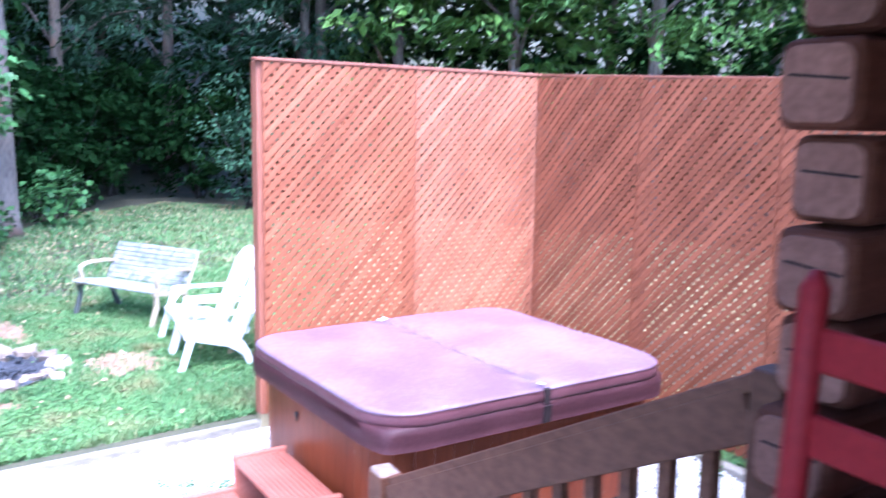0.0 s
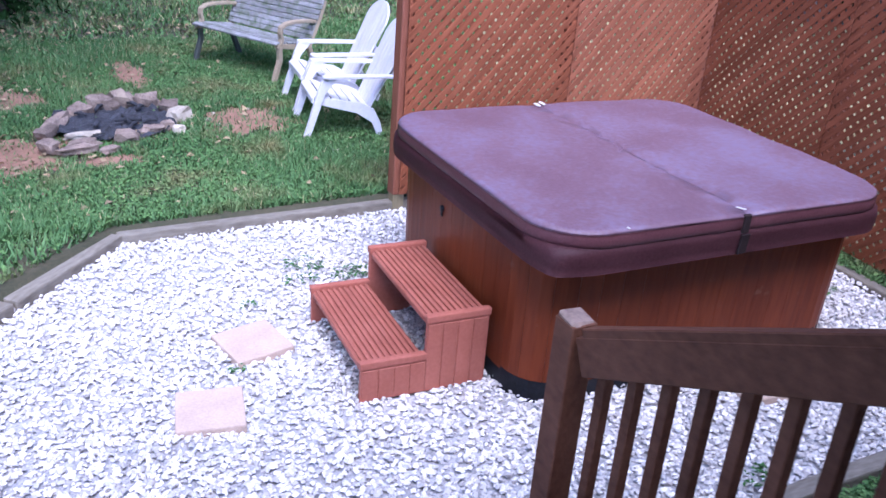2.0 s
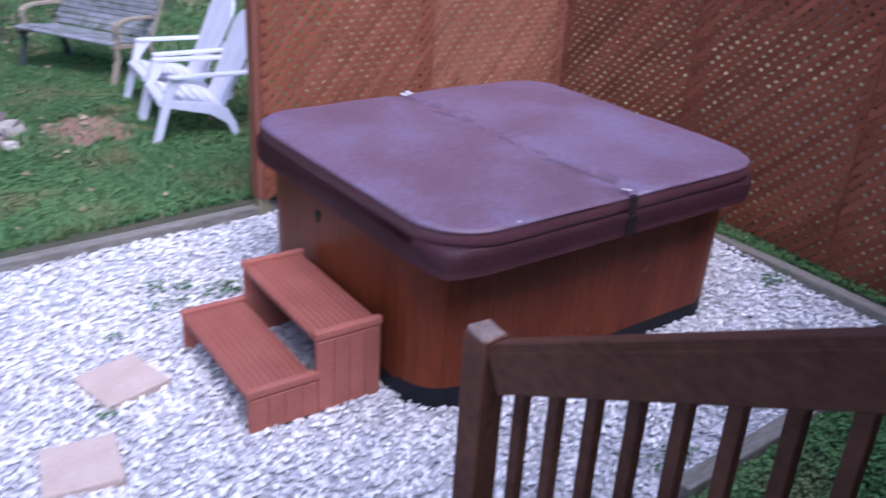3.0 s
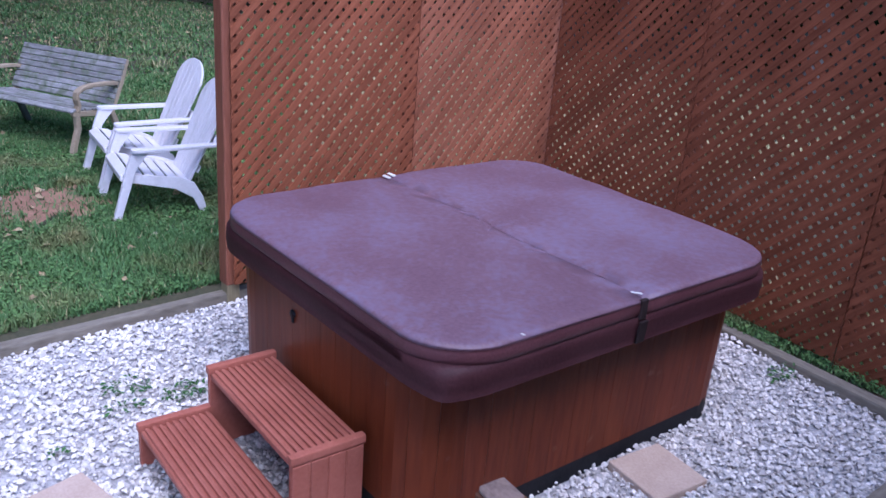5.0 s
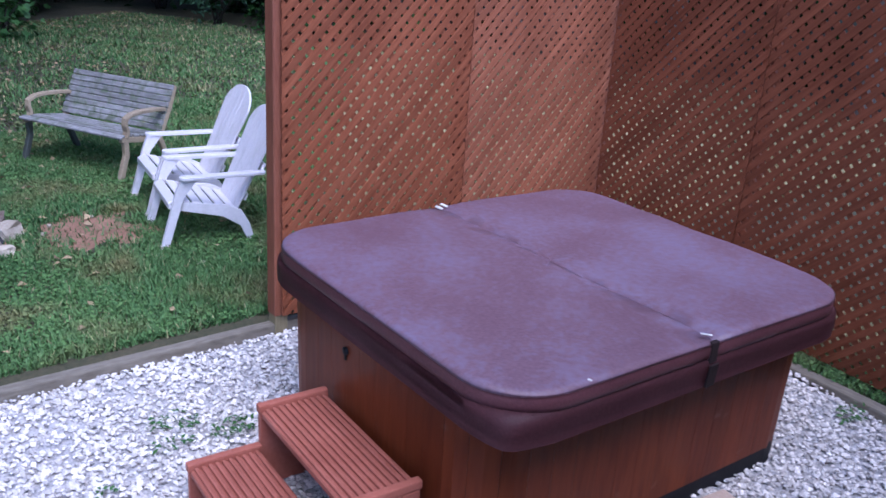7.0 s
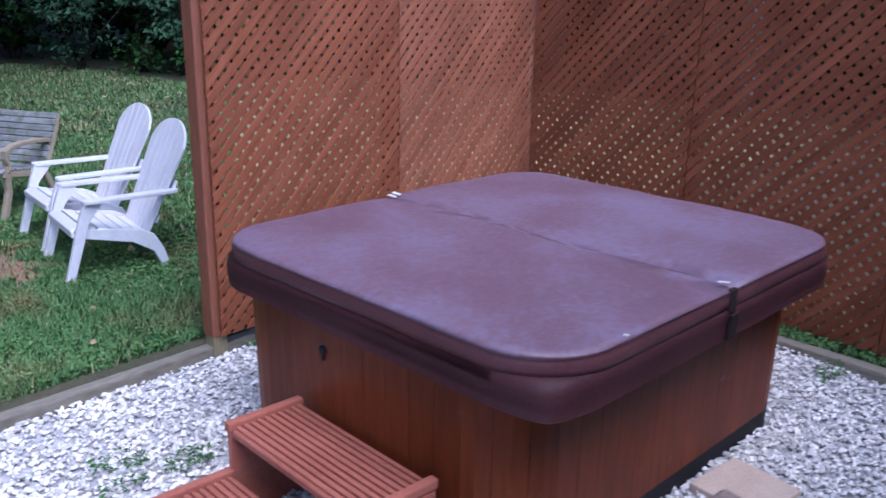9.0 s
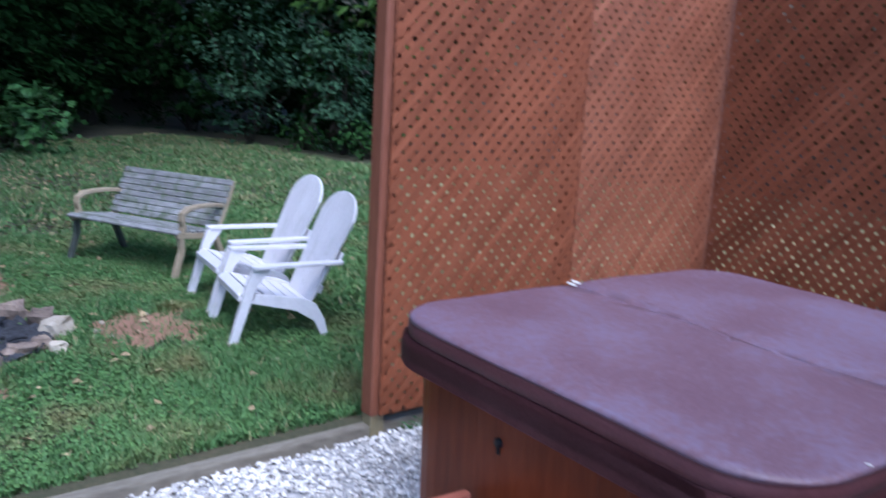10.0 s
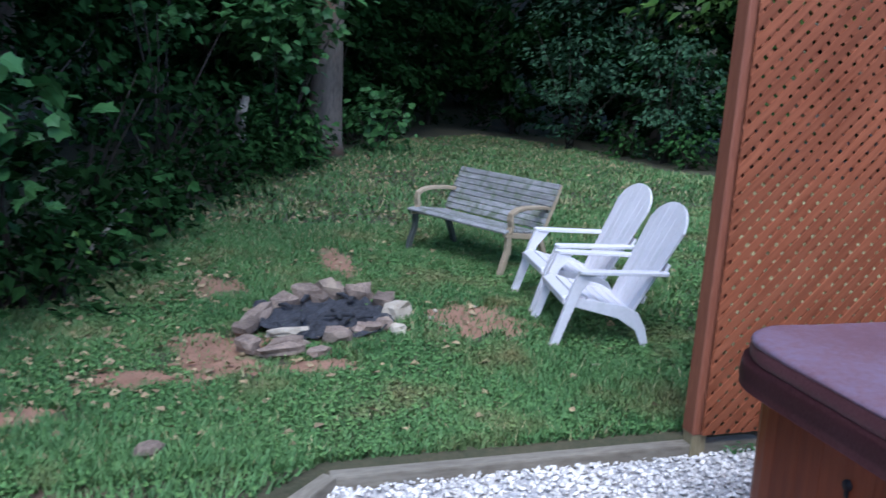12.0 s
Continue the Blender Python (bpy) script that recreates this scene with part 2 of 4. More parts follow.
def strip(points, width, thick, across=(0, 1, 0)):
    """A flat bar of rectangular section swept along points; width lies along across."""
    bm = bmesh.new()
    across = Vector(across).normalized()
    pts = [Vector(p) for p in points]
    rings = []
    for i, p in enumerate(pts):
        way = (pts[min(i + 1, len(pts) - 1)] - pts[max(i - 1, 0)]).normalized()
        up = across.cross(way).normalized()
        w, h = across * width / 2, up * thick / 2
        rings.append([bm.verts.new(p + q) for q in (-w - h, w - h, w + h, -w + h)])
    for a, b in zip(rings, rings[1:]):
        for k in range(4):
            bm.faces.new((a[k], a[(k + 1) % 4], b[(k + 1) % 4], b[k]))
    bm.faces.new(rings[0][::-1])
    bm.faces.new(rings[-1])
    bmesh.ops.recalc_face_normals(bm, faces=bm.faces)
    bmesh.ops.bevel(bm, geom=bm.edges[:], offset=min(width, thick) * 0.16, segments=1, affect="EDGES")
    return bm


def smoothstep(a, b, v):
    v = np.clip((v - a) / (b - a), 0, 1)
    return v * v * (3 - 2 * v)


# ---- ground ----
BED = [(2.34, 0.08), (-1.68, 0.08), (-2.3, -0.58), (-3.3, -1.65), (-3.6, -3.1), (2.14, -3.1)]
FRINGE = [(6.0, -9.0), (-8.5, -9.0), (-7.0, -1.5), (-3.6, 0.6), (-3.1, 1.73), (-2.67, 3.15), (-1.71, 5.43), (-0.1, 9.3), (2.1, 13.2), (4.2, 14.6), (5.8, 13.0), (6.2, 10.6), (8.6, 8.6), (10.0, 5.0), (10.2, 2.0), (10.0, -4.0)]


def inside(poly, x, y):
    hit = np.zeros(np.shape(x), bool)
    for (x0, y0), (x1, y1) in zip(poly, poly[1:] + poly[:1]):
        cross = ((y0 > y) != (y1 > y)) & (x < (x1 - x0) * (y - y0) / (y1 - y0 + 1e-12) + x0)
        hit ^= cross
    return hit


def ground_z(x, y):
    """The lie of the land: a nearly level lawn that climbs into a wooded bank."""
    x, y = np.asarray(x, float), np.asarray(y, float)
    z = 0.11 + 0.035 * np.sin(0.9 * x + 0.5) * np.sin(0.7 * y) + 0.006 * np.clip(y, 0, 30)
    far = np.sqrt((x - 1) ** 2 + (y - 2) ** 2)
    z = z + 0.55 * np.clip(np.maximum(y - 15.5, 0.7 * (x - 11.5)), 0, 60) * smoothstep(0, 8, np.maximum(y - 15.5, 0.7 * (x - 11.5)))
    z = z + 0.10 * np.clip(-x - 5, 0, 40) + 0.01 * np.clip(far - 30, 0, 1000)
    edge = inside(BED, x, y)
    z = np.where((y < -3.1) & (x > -3.6), 0.02, z)
    z = np.where((x > 1.9) & (x < 3.3) & (y > -5) & (y < 0.05), 0.01, z)
    return np.where(edge, -0.07, z)


def build_ground():
    fine = np.concatenate([np.arange(-400, -40, 40), np.arange(-40, -8, 2), np.arange(-8, -4, 0.2), np.arange(-40, 30) * 0.1, np.arange(3, 9, 0.2), np.arange(9, 41, 2), np.arange(80, 420, 40)])
    xs, ys = np.meshgrid(fine, fine, indexing="ij")
    zs = ground_z(xs, ys)
    n = len(fine)
    verts = np.stack([xs.ravel(), ys.ravel(), zs.ravel()], 1).tolist()
    faces = [(i * n + j, (i + 1) * n + j, (i + 1) * n + j + 1, i * n + j + 1) for i in range(n - 1) for j in range(n - 1)]
    ob = mesh_part("ground", verts, faces, soil, smooth=True)
    tagged(ob, "mossy brown soil under the lawn and woods", "ground", kind="structure")


build_ground()


def sprinkle(n, box, keep):
    """n random places in a box of the plan for which keep holds."""
    x = np.random.uniform(box[0], box[2], n)
    y = np.random.uniform(box[1], box[3], n)
    ok = keep(x, y)
    return x[ok], y[ok]


PATCHES = [(-0.36, 1.95, 0.40, 0.42), (-2.02, 1.62, 0.34, 0.42), (-2.5, 1.28, 0.30, 0.13), (-0.97, 3.65, 0.15, 0.55), (-1.33, 2.15, 0.5, 0.55), (-1.55, 1.32, 0.3, 0.12), (-3.0, 0.85, 0.22, 0.14), (-1.95, 3.0, 0.22, 0.3)]


def bare(x, y):
    """How bare the lawn is, from the dirt patches."""
    out = np.zeros(np.shape(x))
    for px, py, rx, ry in PATCHES:
        ragged = 0.35 * np.sin(9 * x + 3 * np.sin(7 * y)) * np.sin(8 * y + 2 * np.sin(11 * x)) + 0.3 * np.sin(23 * x + 2 * np.sin(19 * y)) * np.sin(21 * y + 1.0)
        d = ((x - px) / rx) ** 2 + ((y - py) / ry) ** 2
        out = np.maximum(out, 1 - smoothstep(0.25, 1.6, d * (1 + ragged) + 0.25 * ragged))
    return out


def gravel_z(x, y):
    """The gravel lies a little higher along the timbers."""
    x, y = np.asarray(x, float), np.asarray(y, float)
    far = np.full(x.shape, 9.0)
    for (x0, y0), (x1, y1) in zip(BED, BED[1:] + BED[:1]):
        k = np.clip(((x - x0) * (x1 - x0) + (y - y0) * (y1 - y0)) / ((x1 - x0) ** 2 + (y1 - y0) ** 2), 0, 1)
        far = np.minimum(far, np.hypot(x - x0 - k * (x1 - x0), y - y0 - k * (y1 - y0)))
    return 0.045 * (1 - smoothstep(0.02, 0.65, far)) * smoothstep(-2.9, -1.6, y)


def build_gravel():
    xs, ys = np.meshgrid(np.arange(-3.7, 2.45, 0.07), np.arange(-3.12, 0.1, 0.07), indexing="ij")
    zs = gravel_z(xs, ys) - 0.012
    m, n = xs.shape
    ok = inside([(2.36, 0.12), (-1.72, 0.12), (-2.36, -0.55), (-3.36, -1.65), (-3.66, -3.12), (2.16, -3.12)], xs, ys)
    faces = [(i * n + j, (i + 1) * n + j, (i + 1) * n + j + 1, i * n + j + 1) for i in range(m - 1) for j in range(n - 1) if ok[i, j] and ok[i + 1, j] and ok[i, j + 1] and ok[i + 1, j + 1]]
    bed = mesh_part("gravel_bed", np.stack([xs.ravel(), ys.ravel(), zs.ravel()], 1).tolist(), faces, gravel_bed, smooth=True)
    tagged(bed, "fine grey grit under the gravel", "gravel", kind="structure")
    rng = np.random.default_rng(4)
    x, y = sprinkle(56000, (-3.6, -3.1, 2.35, 0.1), lambda a, b: inside(BED, a, b))
    n = len(x)
    shape = np.array([(1, 0, 0), (0.2, 0.9, 0.1), (-1, 0.15, 0), (-0.1, -0.85, 0), (0.15, 0.1, 0.75), (0, 0, -0.6), (0.62, -0.6, 0.3), (-0.55, 0.55, 0.35)])
    tris = [(4, 0, 1), (4, 1, 7), (4, 7, 2), (4, 2, 3), (4, 3, 6), (4, 6, 0), (5, 1, 0), (5, 2, 1), (5, 3, 2), (5, 0, 3), (0, 6, 3), (1, 2, 7)]
    size = rng.uniform(0.007, 0.019, n)
    v = shape[None] * size[:, None, None] * rng.uniform(0.65, 1.25, (n, 8, 3))
    a, t = rng.uniform(0, 6.28, n), rng.uniform(-0.7, 0.7, n)
    ca, sa, ct, st = np.cos(a), np.sin(a), np.cos(t), np.sin(t)
    vy, vz = v[:, :, 1] * ct[:, None] - v[:, :, 2] * st[:, None], v[:, :, 1] * st[:, None] + v[:, :, 2] * ct[:, None]
    vx = v[:, :, 0] * ca[:, None] - vy * sa[:, None]
    vy = v[:, :, 0] * sa[:, None] + vy * ca[:, None]
    z = rng.uniform(-0.012, 0.01, n) + gravel_z(x, y)
    verts = np.stack([vx + x[:, None], vy + y[:, None], vz + z[:, None]], 2).reshape(-1, 3)
    faces = (np.array(tris)[None] + 8 * np.arange(n)[:, None, None]).reshape(-1, 3)
    ob = mesh_part("gravel", verts.tolist(), faces.tolist(), gravel_stone)
    tagged(ob, "loose pale grey crushed gravel in the bed", "gravel", kind="stuff")


build_gravel()


def timber(a, b, z=0.10, width=0.09, depth=0.2):
    a, b = Vector((*a, 0)), Vector((*b, 0))
    m = Matrix.Translation(((a + b) / 2).to_3d()) @ pose(0, 0, z - depth / 2, 0, 0, math.degrees(math.atan2(b.y - a.y, b.x - a.x)))
    bm = block(((b - a).length - 0.006, width, depth), bevel=0.012, segments=2)
    ob = part("edging_timber", bm, timber_wood)
    ob.matrix_world = m
    tagged(ob, "weathered grey-brown landscape timber edging the gravel bed", "edging timber", "timbers round the gravel bed")


timber((2.3, 0.075), (0.42, 0.075))
timber((0.42, 0.08), (-1.7, 0.08))
timber((-1.7, 0.07), (-2.3, -0.56))
timber((-2.31, -0.57), (-3.3, -1.65))
timber((-3.31, -1.66), (-3.6, -3.1))
timber((2.36, 0.02), (2.27, -1.6), 0.07, 0.085)
timber((2.27, -1.62), (2.15, -3.08), 0.065, 0.085)
timber((0.1, -3.1), (2.14, -3.13), 0.06, 0.08)


def paver(x, y, turn, size=0.3):
    bm = block((size, size, 0.05), (0, 0, 0.0), bevel=0.008, segments=2)
    ob = part("stepping_stone", bm, paver_stone)
    ob.matrix_world = pose(x, y, 0.006, 1.0, -1.0, turn)
    tagged(ob, "square tan sandstone paver lying flat in the gravel", "stepping stone", "pavers in the gravel")


paver(-1.31, -1.22, 10, 0.29)
paver(-1.635, -1.685, -13, 0.28)
paver(0.77, -2.42, -9, 0.30)

# ---- lattice fence ----
PITCH, SLAT = 0.0555, 0.0374


def clip(poly, w, h):
    """The polygon cut to the rectangle 0..w, 0..h."""
    for axis, bound, sign in ((0, 0, 1), (0, w, -1), (1, 0, 1), (1, h, -1)):
        out = []
        for p, q in zip(poly, poly[1:] + poly[:1]):
            dp, dq = sign * (p[axis] - bound), sign * (q[axis] - bound)
            if dp >= 0:
                out.append(p)
            if (dp > 0) != (dq > 0) and dp != dq:
                k = dp / (dp - dq)
                out.append((p[0] + k * (q[0] - p[0]), p[1] + k * (q[1] - p[1])))
        poly = out
        if len(poly) < 3:
            return []
    return poly


def lattice_panel(m, w, h, seed, faded=0):
    """A privacy lattice panel in its own x-z plane, slats in two crossing layers."""
    panel = thing("lattice_panel", m, "red-brown stained wooden privacy lattice panel of crossing diagonal slats", "fence panel", "lattice fence panels")
    rng = random.Random(seed)
    reach = w + h
    count = int(reach / math.sqrt(2) / PITCH) + 1
    for layer, y0 in ((1, -0.0050), (-1, 0.0)):
        for k in range(count):
            c = (k + 0.5) * PITCH * math.sqrt(2) + rng.uniform(-0.004, 0.004)
            half = SLAT / math.sqrt(2) * rng.uniform(0.95, 1.05)
            if layer == 1:
                line = [(c - half - h, 0), (c + half - h, 0), (c + half, h), (c - half, h)]
            else:
                line = [(c - half, 0), (c + half, 0), (c + half - h, h), (c - half - h, h)]
            poly = clip(line, w, h)
            if len(poly) < 3:
                continue
            off = rng.uniform(-0.0004, 0.0002)
            part("slat", prism(poly, y0 + off, y0 + off + 0.0046, "y"), lattice_wood[faded][0 if layer == 1 else 1], panel)
    return panel


def fence_post(x, y, h, turn, mat=post_wood, size=0.09):
    post = thing("fence_post", pose(x, y, -0.05, 0, 0, turn), "square red-brown stained fence post on a greenish treated foot", "fence post", "lattice fence posts")
    part("shaft", block((size, size, h - 0.15), (0, 0, 0.2 + (h - 0.15) / 2), bevel=0.006), mat, post)
    part("foot", block((size - 0.01, size - 0.01, 0.21), (0, 0, 0.105), bevel=0.005), green_wood, post, "bare treated foot")


FENCE_TOP, FENCE_LOW = 2.62, 0.16
for i in range(2):
    lattice_panel(pose(0.05 + 1.255 * i, 0, FENCE_LOW), 1.25, FENCE_TOP - FENCE_LOW, 10 + i, i)
fence_post(0.06, 0.065, 2.62, 0)
fence_post(1.305, 0.06, 2.55, 0)
fence_post(2.60, 0.05, 2.55, 0)
R_TURN = -90 - math.degrees(math.atan(0.08))
for i in range(4):
    d = 0.012 + 1.205 * i
    at = (2.555 - 0.08 * d, -d, FENCE_LOW - 0.012 - 0.04 * d)
    m = pose(*at, 0, 0, R_TURN)
    m = m @ Matrix(((1, 0, 0, 0), (0, 1, 0, 0), (-0.04, 0, 1, 0), (0, 0, 0, 1)))
    lattice_panel(m, 1.2, FENCE_TOP - FENCE_LOW, 20 + i)
    if i:
        fence_post(2.62 - 0.08 * d, -d, 2.5 - 0.04 * d, R_TURN)
cap = part("cap_strip", block((2.62, 0.06, 0.022), (1.30, 0.012, FENCE_TOP + 0.012), bevel=0.004), post_wood)
tagged(cap, "narrow red-brown wooden strip along the fence top", "wooden strip", "strips on the fence top")
cap = part("cap_strip", block((4.82, 0.06, 0.022), (2.41, 0.012, 0), bevel=0.004), post_wood)
cap.matrix_world = pose(2.56, -0.045, FENCE_TOP + 0.008, 0, 2.3, R_TURN)
tagged(cap, "narrow red-brown wooden strip along the fence top", "wooden strip", "strips on the fence top")

# ---- hot tub ----
TUB = pose(0.528, -1.532, 0, 0, 0, -3.0)
CW, CD, CT, TAPER = 1.93, 1.74, 0.928, 0.012


def hot_tub():
    tub = thing("hot_tub", TUB @ pose(0.07, 0.062, 0), "square hot tub with red-brown wood-look side panels on a black base", "hot tub")
    x, y, r = 0.968, 0.75, 0.20
    base = prism(rounded(-x + TAPER, -y + TAPER, x - TAPER, y - TAPER, r), -0.02, 0.10)
    part("base", base, tub_base, tub, "black plastic base")
    ring = rounded(-x, -y, x, y, r, 5)
    total, walk_on = 0.0, [(0.0, ring[0])]
    for p, q in zip(ring, ring[1:] + ring[:1]):
        total += math.dist(p, q)
        walk_on.append((total, q))

    def at(s):
        s %= total
        for (s0, p), (s1, q) in zip(walk_on, walk_on[1:]):
            if s0 <= s <= s1 and s1 > s0:
                k = (s - s0) / (s1 - s0)
                return p[0] + k * (q[0] - p[0]), p[1] + k * (q[1] - p[1])
        return ring[0]

    def drawn_in(bm):
        """The walls lean in towards the base."""
        for v in bm.verts:
            k = TAPER * (0.83 - v.co.z) / 0.75
            v.co.x *= 1 - k / x
            v.co.y *= 1 - k / y
        return bm

    boards = 56
    for i in range(boards):
        s0, s1 = total * i / boards + 0.0007, total * (i + 1) / boards - 0.0007
        outer = [at(s0 + (s1 - s0) * k / 2) for k in range(3)]
        inner = [(px * 0.985, py * 0.983) for px, py in outer[::-1]]
        part("side_board", drawn_in(prism(outer + inner, 0.075, 0.83)), tub_panel, tub)
    part("liner", drawn_in(prism(rounded(-x + 0.022, -y + 0.022, x - 0.022, y - 0.022, r), 0.06, 0.82)), dark_gap, tub, "dark inner shell")
    inset = TAPER * (0.83 - 0.6) / 0.75
    plug = part("vent_plug", tube([(-x - 0.010 + inset, 0.15, 0.605), (-x + 0.02 + inset, 0.15, 0.605)], 0.018, 12), tub_base, tub, "small black plug")
    part("plug_tab", block((0.008, 0.016, 0.035), (-x - 0.004 + inset, 0.15, 0.582), bevel=0.002), tub_base, plug, "short black tab")


hot_tub()


def cover_half(cover, side):
    """One foam half of the cover: rounded outer corners, a rolled edge, and a top that sags a little between edge and fold."""
    edge = side * 0.0004
    outline = [p for p in rounded(-CW / 2, -CD / 2, CW / 2, CD / 2, 0.265, 12) if side * p[0] > 0]
    outline = sorted(outline, key=lambda p: math.atan2(p[1], side * p[0]))
    fold = [(edge, CD / 2 - CD * k / 10) for k in range(11)]
    steps = []
    for p, q in zip([(edge, -CD / 2)] + outline, outline + [(edge, CD / 2)]):
        n = max(1, int(math.dist(p, q) / 0.12))
        steps += [(p[0] + (q[0] - p[0]) * k / n, p[1] + (q[1] - p[1]) * k / n) for k in range(n)]
    outline = steps + fold[:-1]
    profile = ((0.012, -0.004), (0.002, 0.004), (0.0, 0.02), (0.0, 0.046), (0.003, 0.054), (0.0005, 0.058), (0.004, 0.068), (0.012, 0.0745), (0.026, 0.0775), (0.06, 0.0785), (0.16, 0.079), (0.3, 0.079), (0.45, 0.079), (0.6, 0.079), (0.74, 0.079), (0.82, 0.079))

    def shell(levels):
        bm = bmesh.new()
        rings = []
        for inset, z in levels:
            ring = []
            for px, py in outline:
                kx, ky = max(0.0, 1 - inset / (CW / 2)), max(0.0, 1 - inset / (CD / 2))
                x, y = edge + (px - edge) * kx, py * ky
                dent = 0.010 * (noise.noise(Vector((2.4 * x, 2.4 * y, 3))) + 0.35 * noise.noise(Vector((7 * x, 7 * y, 1)))) if z > 0.06 else 0.004 * noise.noise(Vector((4 * x, 4 * y, 9 + 8 * z)))
                crease = 0.006 * math.exp(-(x / 0.03) ** 2) if z > 0.06 else 0
                ring.append(bm.verts.new((x, y, z + dent - crease)))
            rings.append(ring)
        n = len(outline)
        for p, q in zip(rings, rings[1:]):
            for k in range(n):
                bm.faces.new((p[k], p[(k + 1) % n], q[(k + 1) % n], q[k]))
        bm.faces.new(rings[-1])
        bm.faces.new(rings[0][::-1])
        bmesh.ops.remove_doubles(bm, verts=bm.verts, dist=0.0005)
        bmesh.ops.recalc_face_normals(bm, faces=bm.faces)
        for f in bm.faces:
            f.smooth = True
        return bm

    # The sides take the skirt's darker brown, the top its own purple.
    part("cover_edge", shell(profile[:6]), skirt_vinyl, cover, "cover's vinyl sides in the darker brown of the skirt")
    part("cover_half", shell(profile[5:]), cover_vinyl, cover)


def tub_cover():
    cover = thing("tub_cover", TUB @ pose(0, 0, CT - 0.09), "folding purple-brown vinyl hot tub cover with hanging skirt", "tub cover")
    cover_half(cover, -1)
    cover_half(cover, 1)
    part("core", prism(rounded(-CW / 2 + 0.02, -CD / 2 + 0.02, CW / 2 - 0.02, CD / 2 - 0.02, 0.22), -0.02, 0.004), dark_gap, cover, "dark foam underside")
    # the skirt hangs in four flaps with square corner seams, split at the fold
    x, y, t = CW / 2 - 0.002, CD / 2 - 0.002, 0.012
    ring = rounded(-x, -y, x, y, 0.22, 8)
    n = len(ring)
    bm = bmesh.new()
    rows = []
    for z, grow, sharp in ((0.004, -0.022, 0.0), (-0.006, 0.0, 0.3), (-0.035, 0.003, 0.6), (-0.075, 0.003, 0.75), (-0.103, -0.003, 0.75), (-0.107, 0.0, 0.75), (-0.114, -0.003, 0.75)):
        row = []
        for px, py in ring:
            cx, cy = math.copysign(x, px), math.copysign(y, py)
            near = 1 - min(1.0, math.dist((px, py), (cx, cy)) / 0.18)
            k = sharp * near * (1.0 if px < 0 and py < 0 else 0.25)
            qx, qy = px + (cx - px) * k, py + (cy - py) * k
            length = math.hypot(qx, qy)
            row.append(bm.verts.new((qx * (1 + grow / length), qy * (1 + grow / length), z + 0.003 * math.sin(9 * px + 4 * py))))
        rows.append(row)
    for a, b in zip(rows, rows[1:]):
        for k in range(n):
            bm.faces.new((a[k], b[k], b[(k + 1) % n], a[(k + 1) % n]))
    bmesh.ops.solidify(bm, geom=bm.faces[:], thickness=0.006)
    bmesh.ops.recalc_face_normals(bm, faces=bm.faces)
    for f in bm.faces:
        f.smooth = True
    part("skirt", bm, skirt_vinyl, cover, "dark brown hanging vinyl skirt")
    part("fold_gusset", block((0.04, 0.02, 0.085), (0.0, -CD / 2 + 0.004, 0.028), bevel=0.004), dark_gap, cover, "dark slit at the fold")
    part("skirt_seam", block((0.05, 0.010, 0.095), (-0.005, -CD / 2 - 0.012, -0.06), (4, 0, 2), bevel=0.003), dark_gap, cover, "dark split in the skirt")
    for k, dx in enumerate((-0.025, 0.02)):
        part("strap_end", block((0.022, 0.042, 0.005), (dx, CD / 2 - 0.05 + 0.02 * k, 0.084), (10, 0, 25), bevel=0.001), white_tab, cover, "frayed white strap end")
    part("strap_end", block((0.045, 0.010, 0.005), (-0.02, -CD / 2 + 0.03, 0.09), (0, 8, -30), bevel=0.001), white_tab, cover, "frayed white strap end")
    part("tear", block((0.010, 0.016, 0.004), (-0.62, -CD / 2 + 0.012, 0.076), (0, 0, 12), bevel=0.001), white_tab, cover, "small white tear")


tub_cover()


def tub_step():
    """Two-tread step unit; its own x runs from the low front to the tub, y along the treads."""
    step = thing("tub_step", pose(-1.03, -1.84, 0.0, 0, 0, -4.5), "red-brown ribbed plastic two-tread hot tub step on the gravel", "step")
    d, w, h = 0.30, 0.74, 0.182
    for y in (0.0, w):
        s = part("side_panel", prism([(0.0, 0.0), (2 * d, 0.0), (2 * d, 2 * h - 0.012), (d, 2 * h - 0.012), (d, h - 0.012), (0.0, h - 0.012)], y - 0.012, y + 0.012, "y", 0.003), step_plastic, step)
        for k in range(8):
            x0 = 0.006 + k * (2 * d - 0.012) / 8
            top = (h if x0 < d - 0.03 else 2 * h) - 0.03
            face = -0.0135 if y == 0 else 0.0135
            part("board", block(((2 * d - 0.012) / 8 - 0.006, 0.006, top), (x0 + (2 * d - 0.012) / 16, y + face, top / 2 + 0.006), bevel=0.002), step_plastic, s)
        for k in range(2):
            part("rim", block((d + 0.012, 0.036, 0.036), (d / 2 + d * k, y, h * (k + 1) + 0.001), bevel=0.007, segments=2), step_plastic, step, "raised end rim")
    for k in range(2):
        z = h * (k + 1) - 0.02
        tread = part("tread", block((d - 0.004, w - 0.04, 0.03), (d / 2 + d * k, w / 2, z), bevel=0.005), step_plastic, step, "ribbed tread")
        for j in range(10):
            part("rib", block((0.0165, w - 0.05, 0.013), (0.024 + d * k + j * (d - 0.048) / 9, w / 2, z + 0.0205), bevel=0.003), step_plastic, tread)
    # Dark sheet added for the shade in the open space below the tread.
    part("back_panel", block((0.012, w - 0.04, h - 0.04), (2 * d - 0.02, w / 2, h * 1.5), bevel=0.002), dark_gap, step, "dark panel standing in for the shade under the upper tread")


tub_step()

# ---- deck, stairs and rail ----
DECK = 0.72


